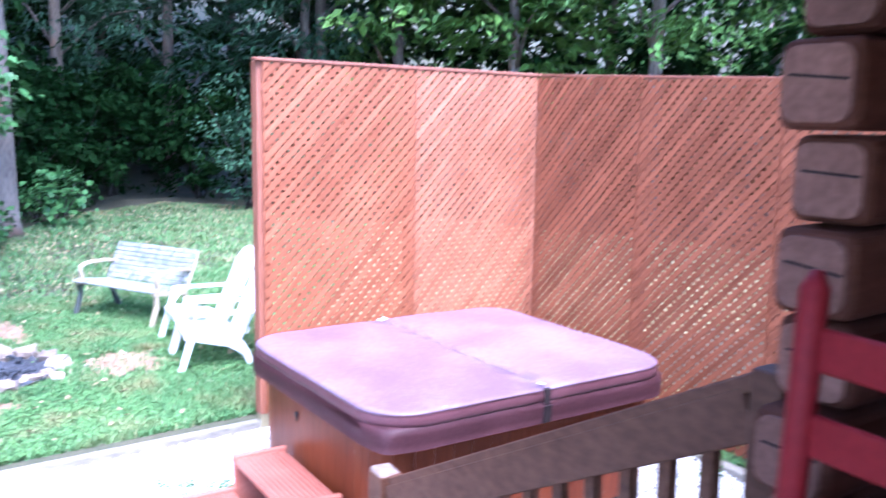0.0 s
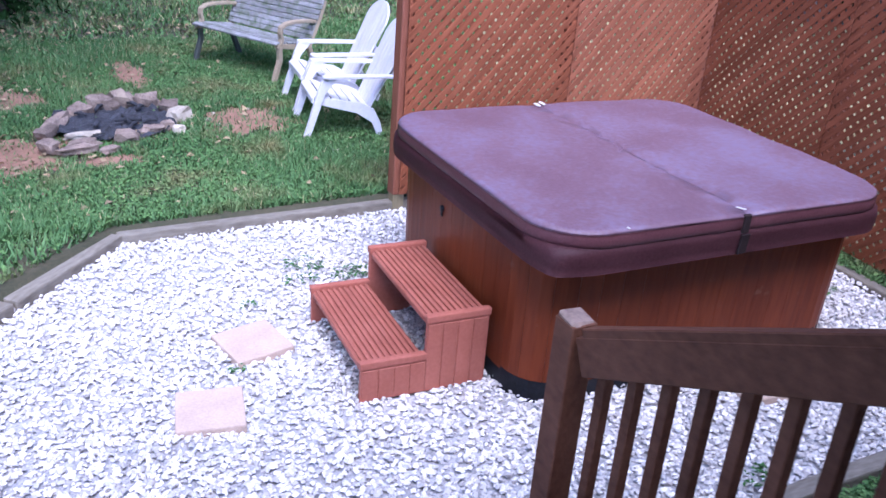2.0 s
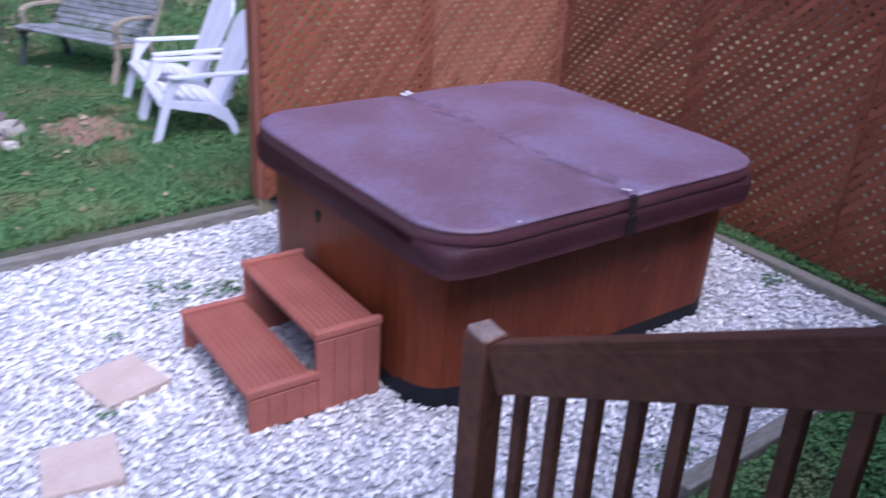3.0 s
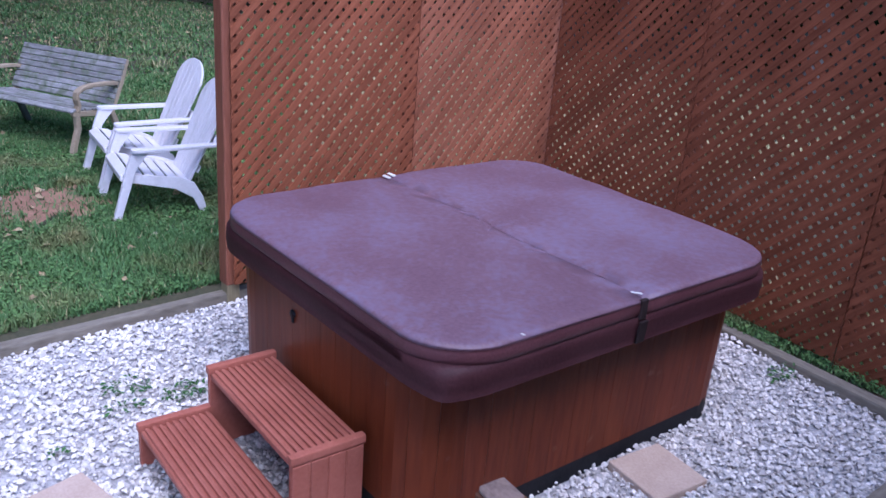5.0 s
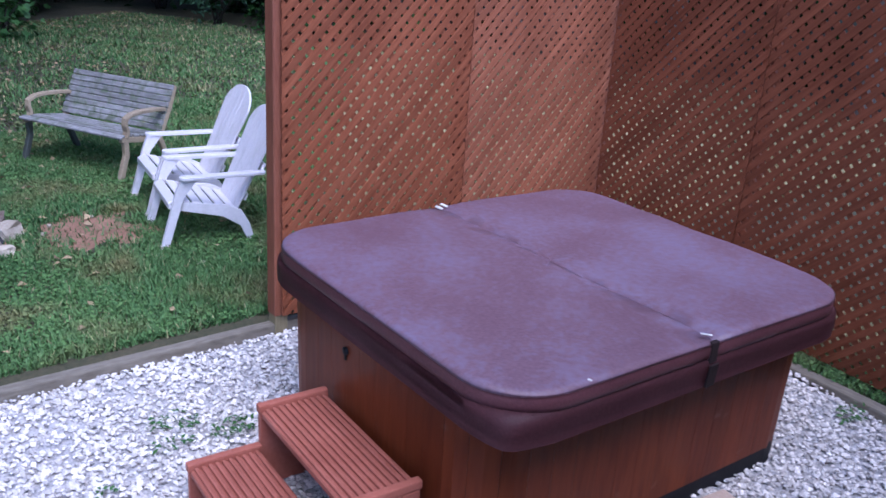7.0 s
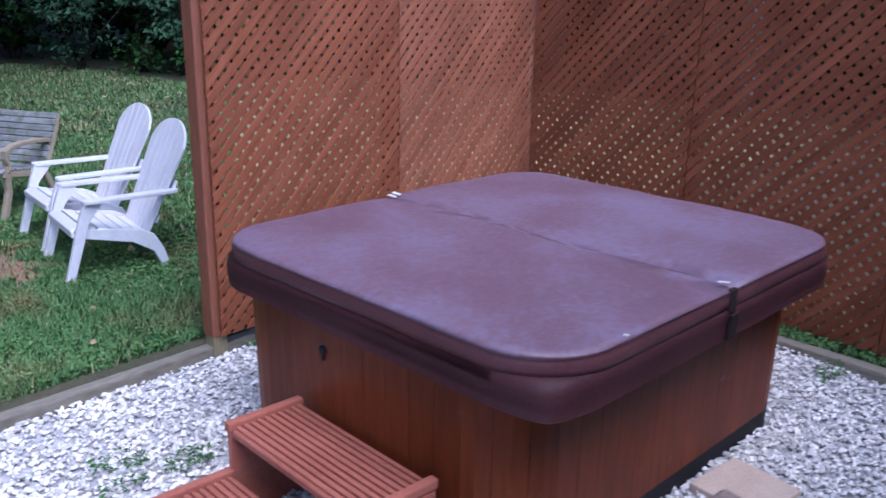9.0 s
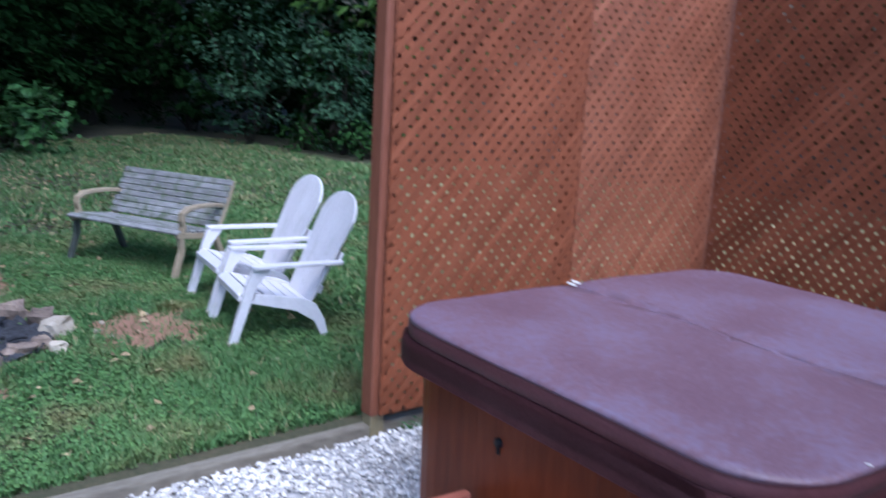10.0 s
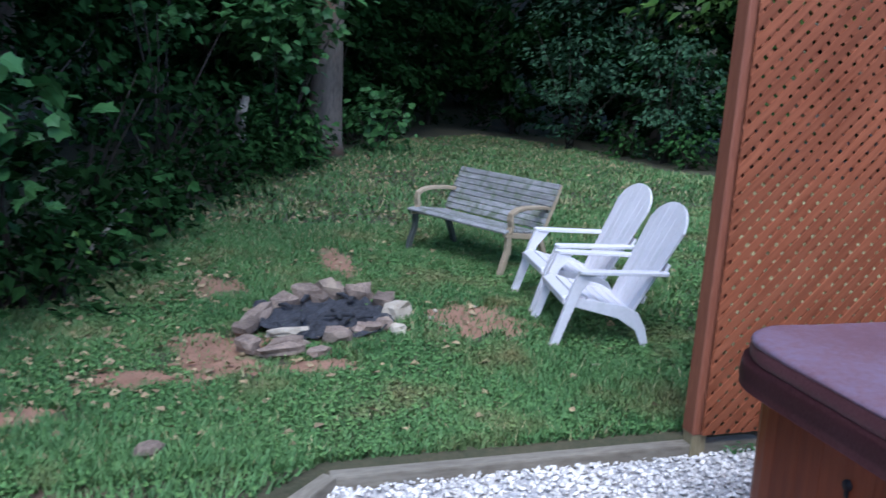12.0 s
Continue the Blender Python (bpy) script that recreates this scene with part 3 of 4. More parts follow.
def deck():
    for k in range(28):
        y = -3.97 - 0.143 * k
        b = part("deck_board", block((3.4, 0.137, 0.035), (-2.6, y, DECK - 0.018), bevel=0.004), deck_wood)
        tagged(b, "brown stained deck board", "deck board", "boards of the deck")
    b = part("deck_skirt", block((3.4, 0.03, 0.62), (-2.6, -3.945, 0.36), bevel=0.003), deck_wood)
    tagged(b, "brown board under the deck edge", "deck skirt", kind="structure")
    for k in range(3):
        step = thing("stair_tread", pose(-1.95, -3.76 + 0.28 * k, DECK - 0.18 * (k + 1)), "brown stained stair tread of two boards", "stair tread", "stair treads")
        part("riser", block((1.9, 0.02, 0.14), (0, 0.10, -0.105), bevel=0.002), deck_wood, step)
        for j in (-0.07, 0.07):
            part("board", block((1.96, 0.135, 0.035), (0, j, -0.018), bevel=0.004), deck_wood, step)
    for x in (-2.94, -0.99):
        outline = [(-3.93, 0.0), (-3.06, 0.0), (-3.06, 0.13), (-3.34, 0.13), (-3.34, 0.31), (-3.62, 0.31), (-3.62, 0.49), (-3.93, 0.49)]
        s = part("stair_stringer", prism(outline, x - 0.02, x + 0.02, "x"), deck_wood)
        tagged(s, "notched brown stair stringer", "stair stringer", "stair stringers")


deck()


def stair_rail():
    rail = thing("stair_rail", pose(-0.888, -3.03, 0), "dark brown stained wooden stair rail with square balusters", "stair rail")
    run, slope = 1.40, 0.525
    angle = math.degrees(math.atan(slope))
    length = run / math.cos(radians(angle))
    newel = part("newel_post", block((0.09, 0.09, 1.0), (0, 0.02, 0.50), bevel=0.004), rail_wood, rail)
    part("end_grain", block((0.086, 0.086, 0.026), (0, 0.02, 1.0), (9, 5, 0), bevel=0.010), end_grain, newel, "worn pale top")
    mid = -0.045 - run / 2

    def sloped(size, z, x=0.0):
        return block(size, (x, mid, z + slope * run / 2), (-angle, 0, 0), bevel=0.004)

    part("top_rail", sloped((0.055, length, 0.04), 0.983), rail_wood, rail)
    part("rail_board", sloped((0.036, length, 0.118), 0.912, -0.012), rail_wood, rail)
    part("bottom_rail", sloped((0.036, length, 0.09), 0.17), rail_wood, rail)
    for k in range(11):
        y = -0.11 - 0.1205 * k
        z0, z1 = 0.14 - slope * (y + 0.045), 0.93 - slope * (y + 0.045)
        part("baluster", block((0.036, 0.036, z1 - z0), (0.03, y, (z0 + z1) / 2), bevel=0.003), rail_wood, rail)
    part("upper_post", block((0.075, 0.075, 1.05), (0, -0.045 - run - 0.038, DECK + 0.525 - 0.02), bevel=0.004), rail_wood, rail)


stair_rail()


# ---- log house and porch ----
def log_house():
    for row in range(14):
        z = 0.57 + 0.176 * row
        x_end = (-0.985, -0.95, -1.015, -0.955)[row % 4]
        bm = block((7.0, 0.165, 0.168), (x_end + 3.5, -4.625, z), bevel=0.034, segments=4)
        log = part("wall_log", bm, log_wood)
        tagged(log, "dark red-brown stained square-hewn house log with weathered end", "house log", "logs of the house wall")
        part("log_end", prism(rounded(-4.625 - 0.069, z - 0.070, -4.625 + 0.069, z + 0.070, 0.03, 4), x_end - 0.004, x_end + 0.01, 'x', 0.003), log_end, log, "faded brown log end")
        # Thin dark bar drawn for the break between lit top and shaded bottom.
        part("drying_crack", block((0.006, 0.118, 0.005), (x_end - 0.003, -4.63, z + 0.012), (3 + 2 * (row % 3), 0, 0), bevel=0.001), dark_gap, log, "dark line marking where the lit upper half of the end turns to shade")
        y_end = -4.712
        bm = block((0.165, 5.0, 0.166), (-0.69, y_end - 2.5, z + 0.003), bevel=0.042, segments=3)
        log = part("wall_log", bm, log_wood)
        tagged(log, "dark red-brown stained square-hewn house log in the porch shade", "house log", "logs of the house wall")
    roof = thing("porch_roof", pose(0, 0, 0), "dark shingled porch roof with brown board soffit", "roof", kind="structure")
    part("soffit", block((7.4, 5.6, 0.04), (-1.0, -7.35, 3.06), (0, 0, 0), bevel=0.004), deck_wood, roof)
    part("fascia", block((7.4, 0.03, 0.18), (-1.0, -4.53, 3.12), bevel=0.003), rail_wood, roof)
    part("shingles", block((7.5, 5.8, 0.03), (-1.0, -7.35, 3.30), (-3, 0, 0), bevel=0.003), roof_shingle, roof)
    back = part("wall_back", block((6.4, 0.15, 3.0), (-1.2, -9.7, 1.5), bevel=0.01), log_wood)
    tagged(back, "dark brown porch end wall", "wall", kind="structure")


log_house()


def rocking_chair():
    """Tall ladder-back rocker; its own y runs across, x from back to front."""
    chair = thing("rocking_chair", pose(-1.23, -4.985, DECK, 0, 0, 172), "glossy red painted wooden ladder-back rocking chair on the deck", "rocking chair")
    for y in (-0.25, 0.25):
        part("back_post", tube([(0, y, 0.06), (0.01, y, 0.45), (-0.01, y, 0.9), (-0.03, y, 1.27), (-0.032, y, 1.30)], [0.022, 0.025, 0.025, 0.025, 0.009], 10), red_paint, chair)
        part("front_post", tube([(0.45, y, 0.06), (0.45, y, 0.62)], 0.02, 10), red_paint, chair)
        part("rocker", strip([(-0.35, y, 0.10), (-0.1, y, 0.04), (0.2, y, 0.022), (0.45, y, 0.04), (0.62, y, 0.085)], 0.03, 0.04), red_paint, chair)
        part("armrest", block((0.56, 0.09, 0.022), (0.23, y, 0.64), (0, -2, 0), bevel=0.008, segments=2), red_paint, chair)
    for k in range(5):
        z = 0.56 + 0.145 * k
        part("back_slat", block((0.014, 0.48, 0.075), (-0.002 - 0.026 * (k / 4), 0, z + 0.03), (0, -3, 0), bevel=0.005), red_paint, chair)
    for k in range(6):
        part("seat_slat", block((0.07, 0.5, 0.018), (0.05 + 0.08 * k, 0, 0.42 + 0.004 * k), bevel=0.005), red_paint, chair)
    for y in (-0.2, 0.2):
        part("stretcher", tube([(0.01, y, 0.25), (0.45, y, 0.25)], 0.013, 8), red_paint, chair)


rocking_chair()


# ---- lawn furniture ----
def adirondack_chair(m):
    """Resin garden chair; its own x runs from the front edge to the back, y across."""
    chair = thing("garden_chair", m, "white moulded resin adirondack chair on the grass", "chair", "white garden chairs")
    for y in (-0.27, 0.27):
        leg = prism([(-0.02, 0.0), (0.03, 0.0), (0.15, 0.36), (0.24, 0.475), (0.13, 0.48), (0.09, 0.38)], y - 0.02, y + 0.02, "y", 0.006)
        front = part("front_leg", leg, resin, chair)
        part("foot", block((0.062, 0.046, 0.035), (0.012, y, 0.016), bevel=0.006), resin_dirty, front, "soiled foot")
        rear = prism([(0.08, 0.27), (0.40, 0.195), (0.52, 0.12), (0.575, 0.0), (0.62, 0.0), (0.585, 0.13), (0.53, 0.23), (0.44, 0.275), (0.08, 0.325)], y - 0.018 if y > 0 else y, y if y > 0 else y + 0.018, "y", 0.004)
        part("rear_leg", rear, resin, chair)
        arm = prism(rounded(0.12, -0.038, 0.70, 0.038, 0.034, 4), 0, 0.022, "z", 0.005)
        bmesh.ops.transform(arm, matrix=pose(0, y * 1.06, 0.472, 0, 0.0, -2.5 if y > 0 else 2.5), verts=arm.verts)
        part("armrest", arm, resin, chair)
    for k in range(6):
        x = 0.075 + 0.082 * k
        z = 0.342 - 0.115 * (k / 5) - (0.02 if k == 0 else 0.0)
        part("seat_slat", block((0.066, 0.50, 0.016), (x, 0, z), (0, 13 if k else -28, 0), bevel=0.005), resin, chair)
    part("seat_apron", block((0.02, 0.52, 0.045), (0.055, 0, 0.295), bevel=0.006), resin, chair)
    # fan-shaped back of six slats
    lean = math.degrees(math.atan2(0.33, 0.70))
    for k in range(6):
        c = (k - 2.5) / 2.5
        arc = lambda v: 0.56 + 0.19 * math.sqrt(max(0.0, 1 - (v / 0.285) ** 2))
        w0, w1 = 0.033, 0.0455
        y0, y1 = 0.178 * c, 0.236 * c
        outline = [(y0 - w0, 0.0), (y0 + w0, 0.0), (y1 + w1, arc(y1 + w1)), (y1 + w1 * 0.35, arc(y1 + w1 * 0.35)), (y1 - w1 * 0.35, arc(y1 - w1 * 0.35)), (y1 - w1, arc(y1 - w1))]
        slat = prism(outline, -0.009, 0.009, "x", 0.004)
        bmesh.ops.transform(slat, matrix=pose(0.50, 0, 0.205, 0, lean, 0), verts=slat.verts)
        part("back_slat", slat, resin, chair)
    for z, w in ((0.12, 0.42), (0.36, 0.50)):
        part("back_brace", block((0.02, w, 0.055), (0.522 + 0.47 * z, 0, 0.195 + 0.885 * z), (0, lean, 0), bevel=0.005), resin, chair)
    return chair


CHAIR_A = pose(-0.03, 1.64, 0.125, 0, 0, -11)
near_chair = adirondack_chair(CHAIR_A)
copy_thing(near_chair, pose(0.10, 2.27, 0.145, 0, 0, -9))


def garden_bench():
    """Slatted bench; its own x runs along the seat, y from the front to the back."""
    bench = thing("garden_bench", pose(-0.01, 3.485, 0.105, 0, 0, -65.5), "weathered grey slatted garden bench with curled tan end frames", "bench")
    half = 0.56
    # The left end's legs are coloured dark in place of shade.
    for x, mat in ((-half, bench_tan_shaded), (half, bench_tan)):
        part("front_leg", strip([(x, -0.035, 0.0), (x, 0.0, 0.12), (x, 0.05, 0.25), (x, 0.045, 0.37)], 0.045, 0.05, (1, 0, 0)), mat, bench)
        part("back_leg", strip([(x, 0.56, 0.0), (x, 0.50, 0.15), (x, 0.42, 0.33)], 0.045, 0.05, (1, 0, 0)), mat, bench)
        part("seat_bar", strip([(x, 0.0, 0.385), (x, 0.2, 0.355), (x, 0.42, 0.335)], 0.045, 0.05, (1, 0, 0)), bench_tan, bench)
        part("back_bar", strip([(x, 0.42, 0.33), (x, 0.47, 0.42), (x, 0.55, 0.57), (x, 0.625, 0.745)], 0.045, 0.045, (1, 0, 0)), bench_tan, bench)
        part("armrest", strip([(x, 0.50, 0.56), (x, 0.38, 0.575), (x, 0.22, 0.58), (x, 0.12, 0.57), (x, 0.06, 0.54), (x, 0.055, 0.49), (x, 0.07, 0.44), (x, 0.05, 0.385)], 0.055, 0.03, (1, 0, 0)), bench_tan, bench)
    for k in range(6):
        y = 0.0 + 0.078 * k
        z = 0.418 - 0.010 * k - (0.012 if k == 0 else 0)
        part("seat_slat", block((2 * half + 0.05, 0.064, 0.02), (0, y, z), (-7 if k else 12, 0, 0), bevel=0.005), bench_grey, bench)
    for k in range(8):
        s = k / 7
        y, z = 0.43 + 0.155 * s + 0.01 * s * s, 0.41 + 0.32 * s
        part("back_slat", block((2 * half + 0.05, 0.02, 0.046), (0, y, z), (-24, 0, 0), bevel=0.005), bench_grey, bench)


garden_bench()


# ---- fire pit ----
def stone(size, seed):
    rng = random.Random(seed)
    bm = bmesh.new()
    bmesh.ops.create_icosphere(bm, subdivisions=2, radius=1.0)
    for v in bm.verts:
        n = noise.noise(v.co * 1.3 + Vector((seed * 3.7, 0, 0)))
        v.co = Vector([math.copysign(abs(c) ** 0.62, c) for c in v.co]) * (1 + 0.5 * n + 0.4 * noise.noise(v.co * 2.4 + Vector((0, seed, 0))) + 0.12 * noise.noise(v.co * 7.0))
        v.co = Vector((v.co.x * size[0] / 2, v.co.y * size[1] / 2, v.co.z * size[2] / 2))
    return bm


def fire_pit():
    pit = thing("fire_pit", pose(-1.36, 2.13, 0.115), "ring of rough field stones round black ashes on the lawn", "fire pit")
    rng = random.Random(5)
    # x, y, length, width, height, turn and tilt of each stone round the ring
    ring = ((-0.49, -0.22, 0.34, 0.11, 0.11, 64, 6), (-0.38, 0.04, 0.36, 0.11, 0.12, 58, -4), (-0.22, 0.24, 0.20, 0.13, 0.12, 30, 4), (-0.04, 0.38, 0.20, 0.14, 0.15, 8, -5), (0.14, 0.45, 0.24, 0.16, 0.16, -8, 3),
            (0.34, 0.38, 0.20, 0.16, 0.14, -28, 0), (0.47, 0.22, 0.16, 0.14, 0.12, 70, 4), (0.50, -0.02, 0.21, 0.15, 0.13, 30, -3), (0.36, -0.24, 0.14, 0.10, 0.08, 10, 6), (0.42, -0.36, 0.10, 0.08, 0.08, 0, 0),
            (0.22, -0.32, 0.17, 0.11, 0.09, 18, 3), (0.02, -0.44, 0.17, 0.12, 0.10, -6, -4), (-0.30, -0.52, 0.26, 0.08, 0.07, 12, 4), (-0.34, -0.64, 0.28, 0.09, 0.07, 6, -3), (-0.52, -0.54, 0.14, 0.12, 0.10, 50, 5),
            (-0.30, -0.42, 0.24, 0.08, 0.05, 16, -14), (-0.14, -0.66, 0.13, 0.08, 0.05, 0, 0), (0.05, 0.34, 0.14, 0.11, 0.10, 60, 8))
    for k, (x, y, l, w, h, turn, tilt) in enumerate(ring):
        bm = stone((l, w, h), 40 + k)
        lift = 0.045 if k == 15 else 0.0
        bmesh.ops.transform(bm, matrix=pose(x, y, h * 0.34 + lift, tilt, rng.uniform(-7, 7), turn), verts=bm.verts)
        part("stone", bm, pale_stone if k in (7, 9, 15) else pit_stone, pit)
    bm = bmesh.new()
    bmesh.ops.create_grid(bm, x_segments=26, y_segments=26, size=1.0)
    for v in bm.verts:
        x, y = v.co.x, v.co.y
        v.co = Vector((0.47 * x * math.sqrt(1 - y * y / 2), 0.46 * y * math.sqrt(1 - x * x / 2), 0.0))
        v.co.z = 0.03 + 0.045 * noise.noise(v.co * 9) + 0.035 * noise.noise(v.co * 24)
    part("ash_bed", bm, ash, pit, "black ash and charred wood")
    for k in range(9):
        a, x, y = rng.uniform(0, 180), rng.uniform(-0.25, 0.25), rng.uniform(-0.33, 0.33)
        l = rng.uniform(0.08, 0.2)
        dx, dy = l * math.cos(radians(a)), l * math.sin(radians(a))
        part("charred_stick", tube([(x, y, 0.06), (x + dx / 2, y + dy / 2, 0.075), (x + dx, y + dy, 0.065)], [0.014, 0.017, 0.010], 6), ash, pit)


fire_pit()

rock = part("rock", stone((0.13, 0.08, 0.08), 77), pit_stone)
rock.matrix_world = pose(-2.41, 0.31, 0.15, 5, 10, 40)
tagged(rock, "small pale grey rock in the grass", "rock")
for k, (x, y, size) in enumerate(((-0.66, 2.02, 0.05), (-0.62, 1.86, 0.035), (-0.58, 2.16, 0.04), (-0.28, 2.2, 0.03), (0.02, 1.0, 0.045))):
    chip = part("pebble", stone((size, size * 0.7, size * 0.5), 90 + k), pale_stone)
    chip.matrix_world = pose(x, y, float(ground_z(x, y)) + 0.016, 0, 0, 40 * k)
    tagged(chip, "small pale pebble lying on the bare dirt", "pebble", "pebbles on the lawn")


# ---- bare dirt, grass, fallen leaves ----
def build_dirt():
    verts, faces = [], []
    rng = np.random.default_rng(8)
    for px, py, rx, ry in PATCHES:
        base = len(verts)
        verts.append((px, py, float(ground_z(px, py)) + 0.010))
        n = 36
        for ring in (0.5, 1.25):
            for k in range(n):
                a = 2 * math.pi * k / n
                f = ring * (1.0 + (0.2 * math.sin(3 * a + px * 9) + 0.15 * math.sin(7 * a + py * 5) + rng.uniform(-0.16, 0.16)) * ring)
                x, y = px + rx * f * math.cos(a), py + ry * f * math.sin(a)
                verts.append((x, y, float(ground_z(x, y)) + (0.009 if ring < 1 else -0.004)))
        for k in range(n):
            j = (k + 1) % n
            faces.append((base, base + 1 + k, base + 1 + j))
            faces.append((base + 1 + k, base + 1 + n + k, base + 1 + n + j, base + 1 + j))
    ob = mesh_part("bare_dirt", verts, faces, dirt, smooth=True)
    tagged(ob, "worn reddish bare dirt patches in the lawn", "dirt", kind="structure")


build_dirt()


def unit(v):
    return v / np.maximum(np.linalg.norm(v, axis=1, keepdims=True), 1e-9)


def leaf_mesh(name, centres, ways, ups, length, width, mat, parent=None, label="", droop=0.15):
    """Many folded pointed leaves in one mesh."""
    n = len(centres)
    side = unit(np.cross(ways, ups))
    up = np.cross(side, ways)
    l, w = np.asarray(length).reshape(-1, 1), np.asarray(width).reshape(-1, 1)
    v = np.stack([centres - ways * l / 2, centres + side * w / 2 + up * w * 0.12 - ways * l * 0.08, centres + ways * l / 2 - up * l * droop, centres - side * w / 2 + up * w * 0.12 - ways * l * 0.08], 1).reshape(-1, 3)
    i = 4 * np.arange(n)[:, None]
    f = np.concatenate([i + np.array([[0, 1, 2]]), i + np.array([[0, 2, 3]])], 1).reshape(-1, 3)
    return mesh_part(name, v.tolist(), f.tolist(), mat, parent, label)


LAWN = [(x - 0.5 if x < 1 else x, y) for x, y in FRINGE]


def lawn(x, y):
    return inside(LAWN, x, y) & ~inside([(2.42, 0.15), (-1.72, 0.15), (-2.38, -0.5), (-3.4, -1.62), (-3.7, -3.1), (2.2, -3.2)], x, y) & ~((y < -3.0) & (x > -4.35) & (x < 0.05)) & ~((y < -4.4) & (x > -1.0))


def build_grass():
    rng = np.random.default_rng(2)
    xs, ys, scale = [], [], []
    for n, box, s in ((230000, (-3.8, 0.1, 0.9, 5.0), 1.0), (70000, (-8.5, -9.0, -3.6, -1.0), 2.2), (80000, (0.3, 0.1, 5.3, 6.0), 1.5), (60000, (-3, 5.0, 5.8, 14.8), 1.9), (30000, (-6, -2, -1.7, 0.5), 1.2), (22000, (0.05, -3.9, 2.2, -3.16), 1.0), (42000, (2.4, -4.4, 5.4, 0.2), 1.6), (62000, (5.2, -4.6, 10.2, 9.0), 2.7), (7000, (2.26, -3.1, 2.56, 0.1), 1.0)):
        x = rng.uniform(box[0], box[2], n)
        y = rng.uniform(box[1], box[3], n)
        ok = (lawn(x, y) | ((y < -3.16) & (x > 0.0)) | ((x > 2.24 + 0.045 * (y + 1.5)) & (x < 2.6) & (y < 0) & (y > -3.1))) & (rng.random(n) > 0.93 * bare(x, y))
        xs.append(x[ok]), ys.append(y[ok]), scale.append(np.full(ok.sum(), s))
    x, y, s = np.concatenate(xs), np.concatenate(ys), np.concatenate(scale)
    n = len(x)
    z = np.where((y < -0.0) & (x > 2.0), 0.05, ground_z(x, y))
    tall = 0.55 + 0.9 * np.clip(0.5 + 0.5 * np.sin(2.3 * x + 1.7 * np.sin(1.9 * y)) * np.sin(2.7 * y + 1.3 * np.sin(2.1 * x)), 0, 1)
    h = rng.uniform(0.022, 0.06, n) * tall * (0.7 + 0.3 * s)
    a, lean = rng.uniform(0, 6.28, n), rng.uniform(0.2, 1.1, n)
    w = rng.uniform(0.0035, 0.008, n) * s
    # Ground behind the fence gets the pale blades, sunlight put into their colour.
    dry = x > 0.72 * np.maximum(y, 0) + 0.06
    base = np.stack([x, y, z - 0.004], 1)
    across = np.stack([np.cos(a), np.sin(a), 0 * a], 1) * w[:, None]
    b = a + rng.uniform(0.8, 2.2, n)
    tip = base + np.stack([np.cos(b) * lean * h, np.sin(b) * lean * h, h], 1)
    v = np.stack([base - across, base + across, tip], 1)
    dry &= (y > 0.12) | (x > 2.6)
    dry |= (y > 0.1) & (rng.random(n) < np.clip(0.03 + 0.016 * y, 0, 0.17))
    for name, some, mat, label in (("grass", ~dry, grass_blade, "short patchy green lawn grass"), ("dry_grass", dry, dry_grass, "thin straw-coloured grass among the lawn and behind the fence, where its paleness also stands for sunlight")):
        blades = v[some].reshape(-1, 3)
        ob = mesh_part(name, blades.tolist(), np.arange(len(blades)).reshape(-1, 3).tolist(), mat)
        tagged(ob, label, "grass", kind="stuff")
    # low broad-leaved lawn weeds between the blades
    pick = (rng.random(n) < 0.24) & ~dry
    c = base[pick] + np.array([0, 0, 0.02])
    k = len(c)
    c[:, 2] += rng.uniform(0, 0.02, k)
    t = rng.uniform(0, 6.28, k)
    ways = unit(np.stack([np.cos(t), np.sin(t), rng.uniform(-0.2, 0.5, k)], 1))
    ups = unit(rng.normal(0, 0.35, (k, 3)) + np.array([0, 0, 1]))
    size = rng.uniform(0.012, 0.030, k) * s[pick]
    ob = leaf_mesh("lawn_weeds", c, ways, ups, size, size * 0.8, lawn_weed)
    tagged(ob, "small broad-leaved weeds in the lawn", "weeds", kind="stuff")
    # fallen leaves, thickest along the edge of the woods
    x = rng.uniform(-4.0, 5.5, 24000)
    y = rng.uniform(0.3, 14.5, 24000)
    edge = np.min([np.hypot(x - px, y - py) for px, py in FRINGE], axis=0)
    ok = lawn(x, y) & (rng.random(24000) < 0.02 + 0.9 * np.exp(-edge / 0.8))
    x, y = x[ok], y[ok]
    k = len(x)
    c = np.stack([x, y, ground_z(x, y) + 0.03], 1)
    t = rng.uniform(0, 6.28, k)
    ways = unit(np.stack([np.cos(t), np.sin(t), rng.uniform(-0.3, 0.3, k)], 1))
    ups = unit(rng.normal(0, 0.4, (k, 3)) + np.array([0, 0, 1]))
    size = rng.uniform(0.03, 0.08, k)
    ob = leaf_mesh("fallen_leaves", c, ways, ups, size, size * 0.7, dry_leaf)
    tagged(ob, "dry tan fallen leaves scattered over the lawn", "leaves", kind="stuff")


build_grass()


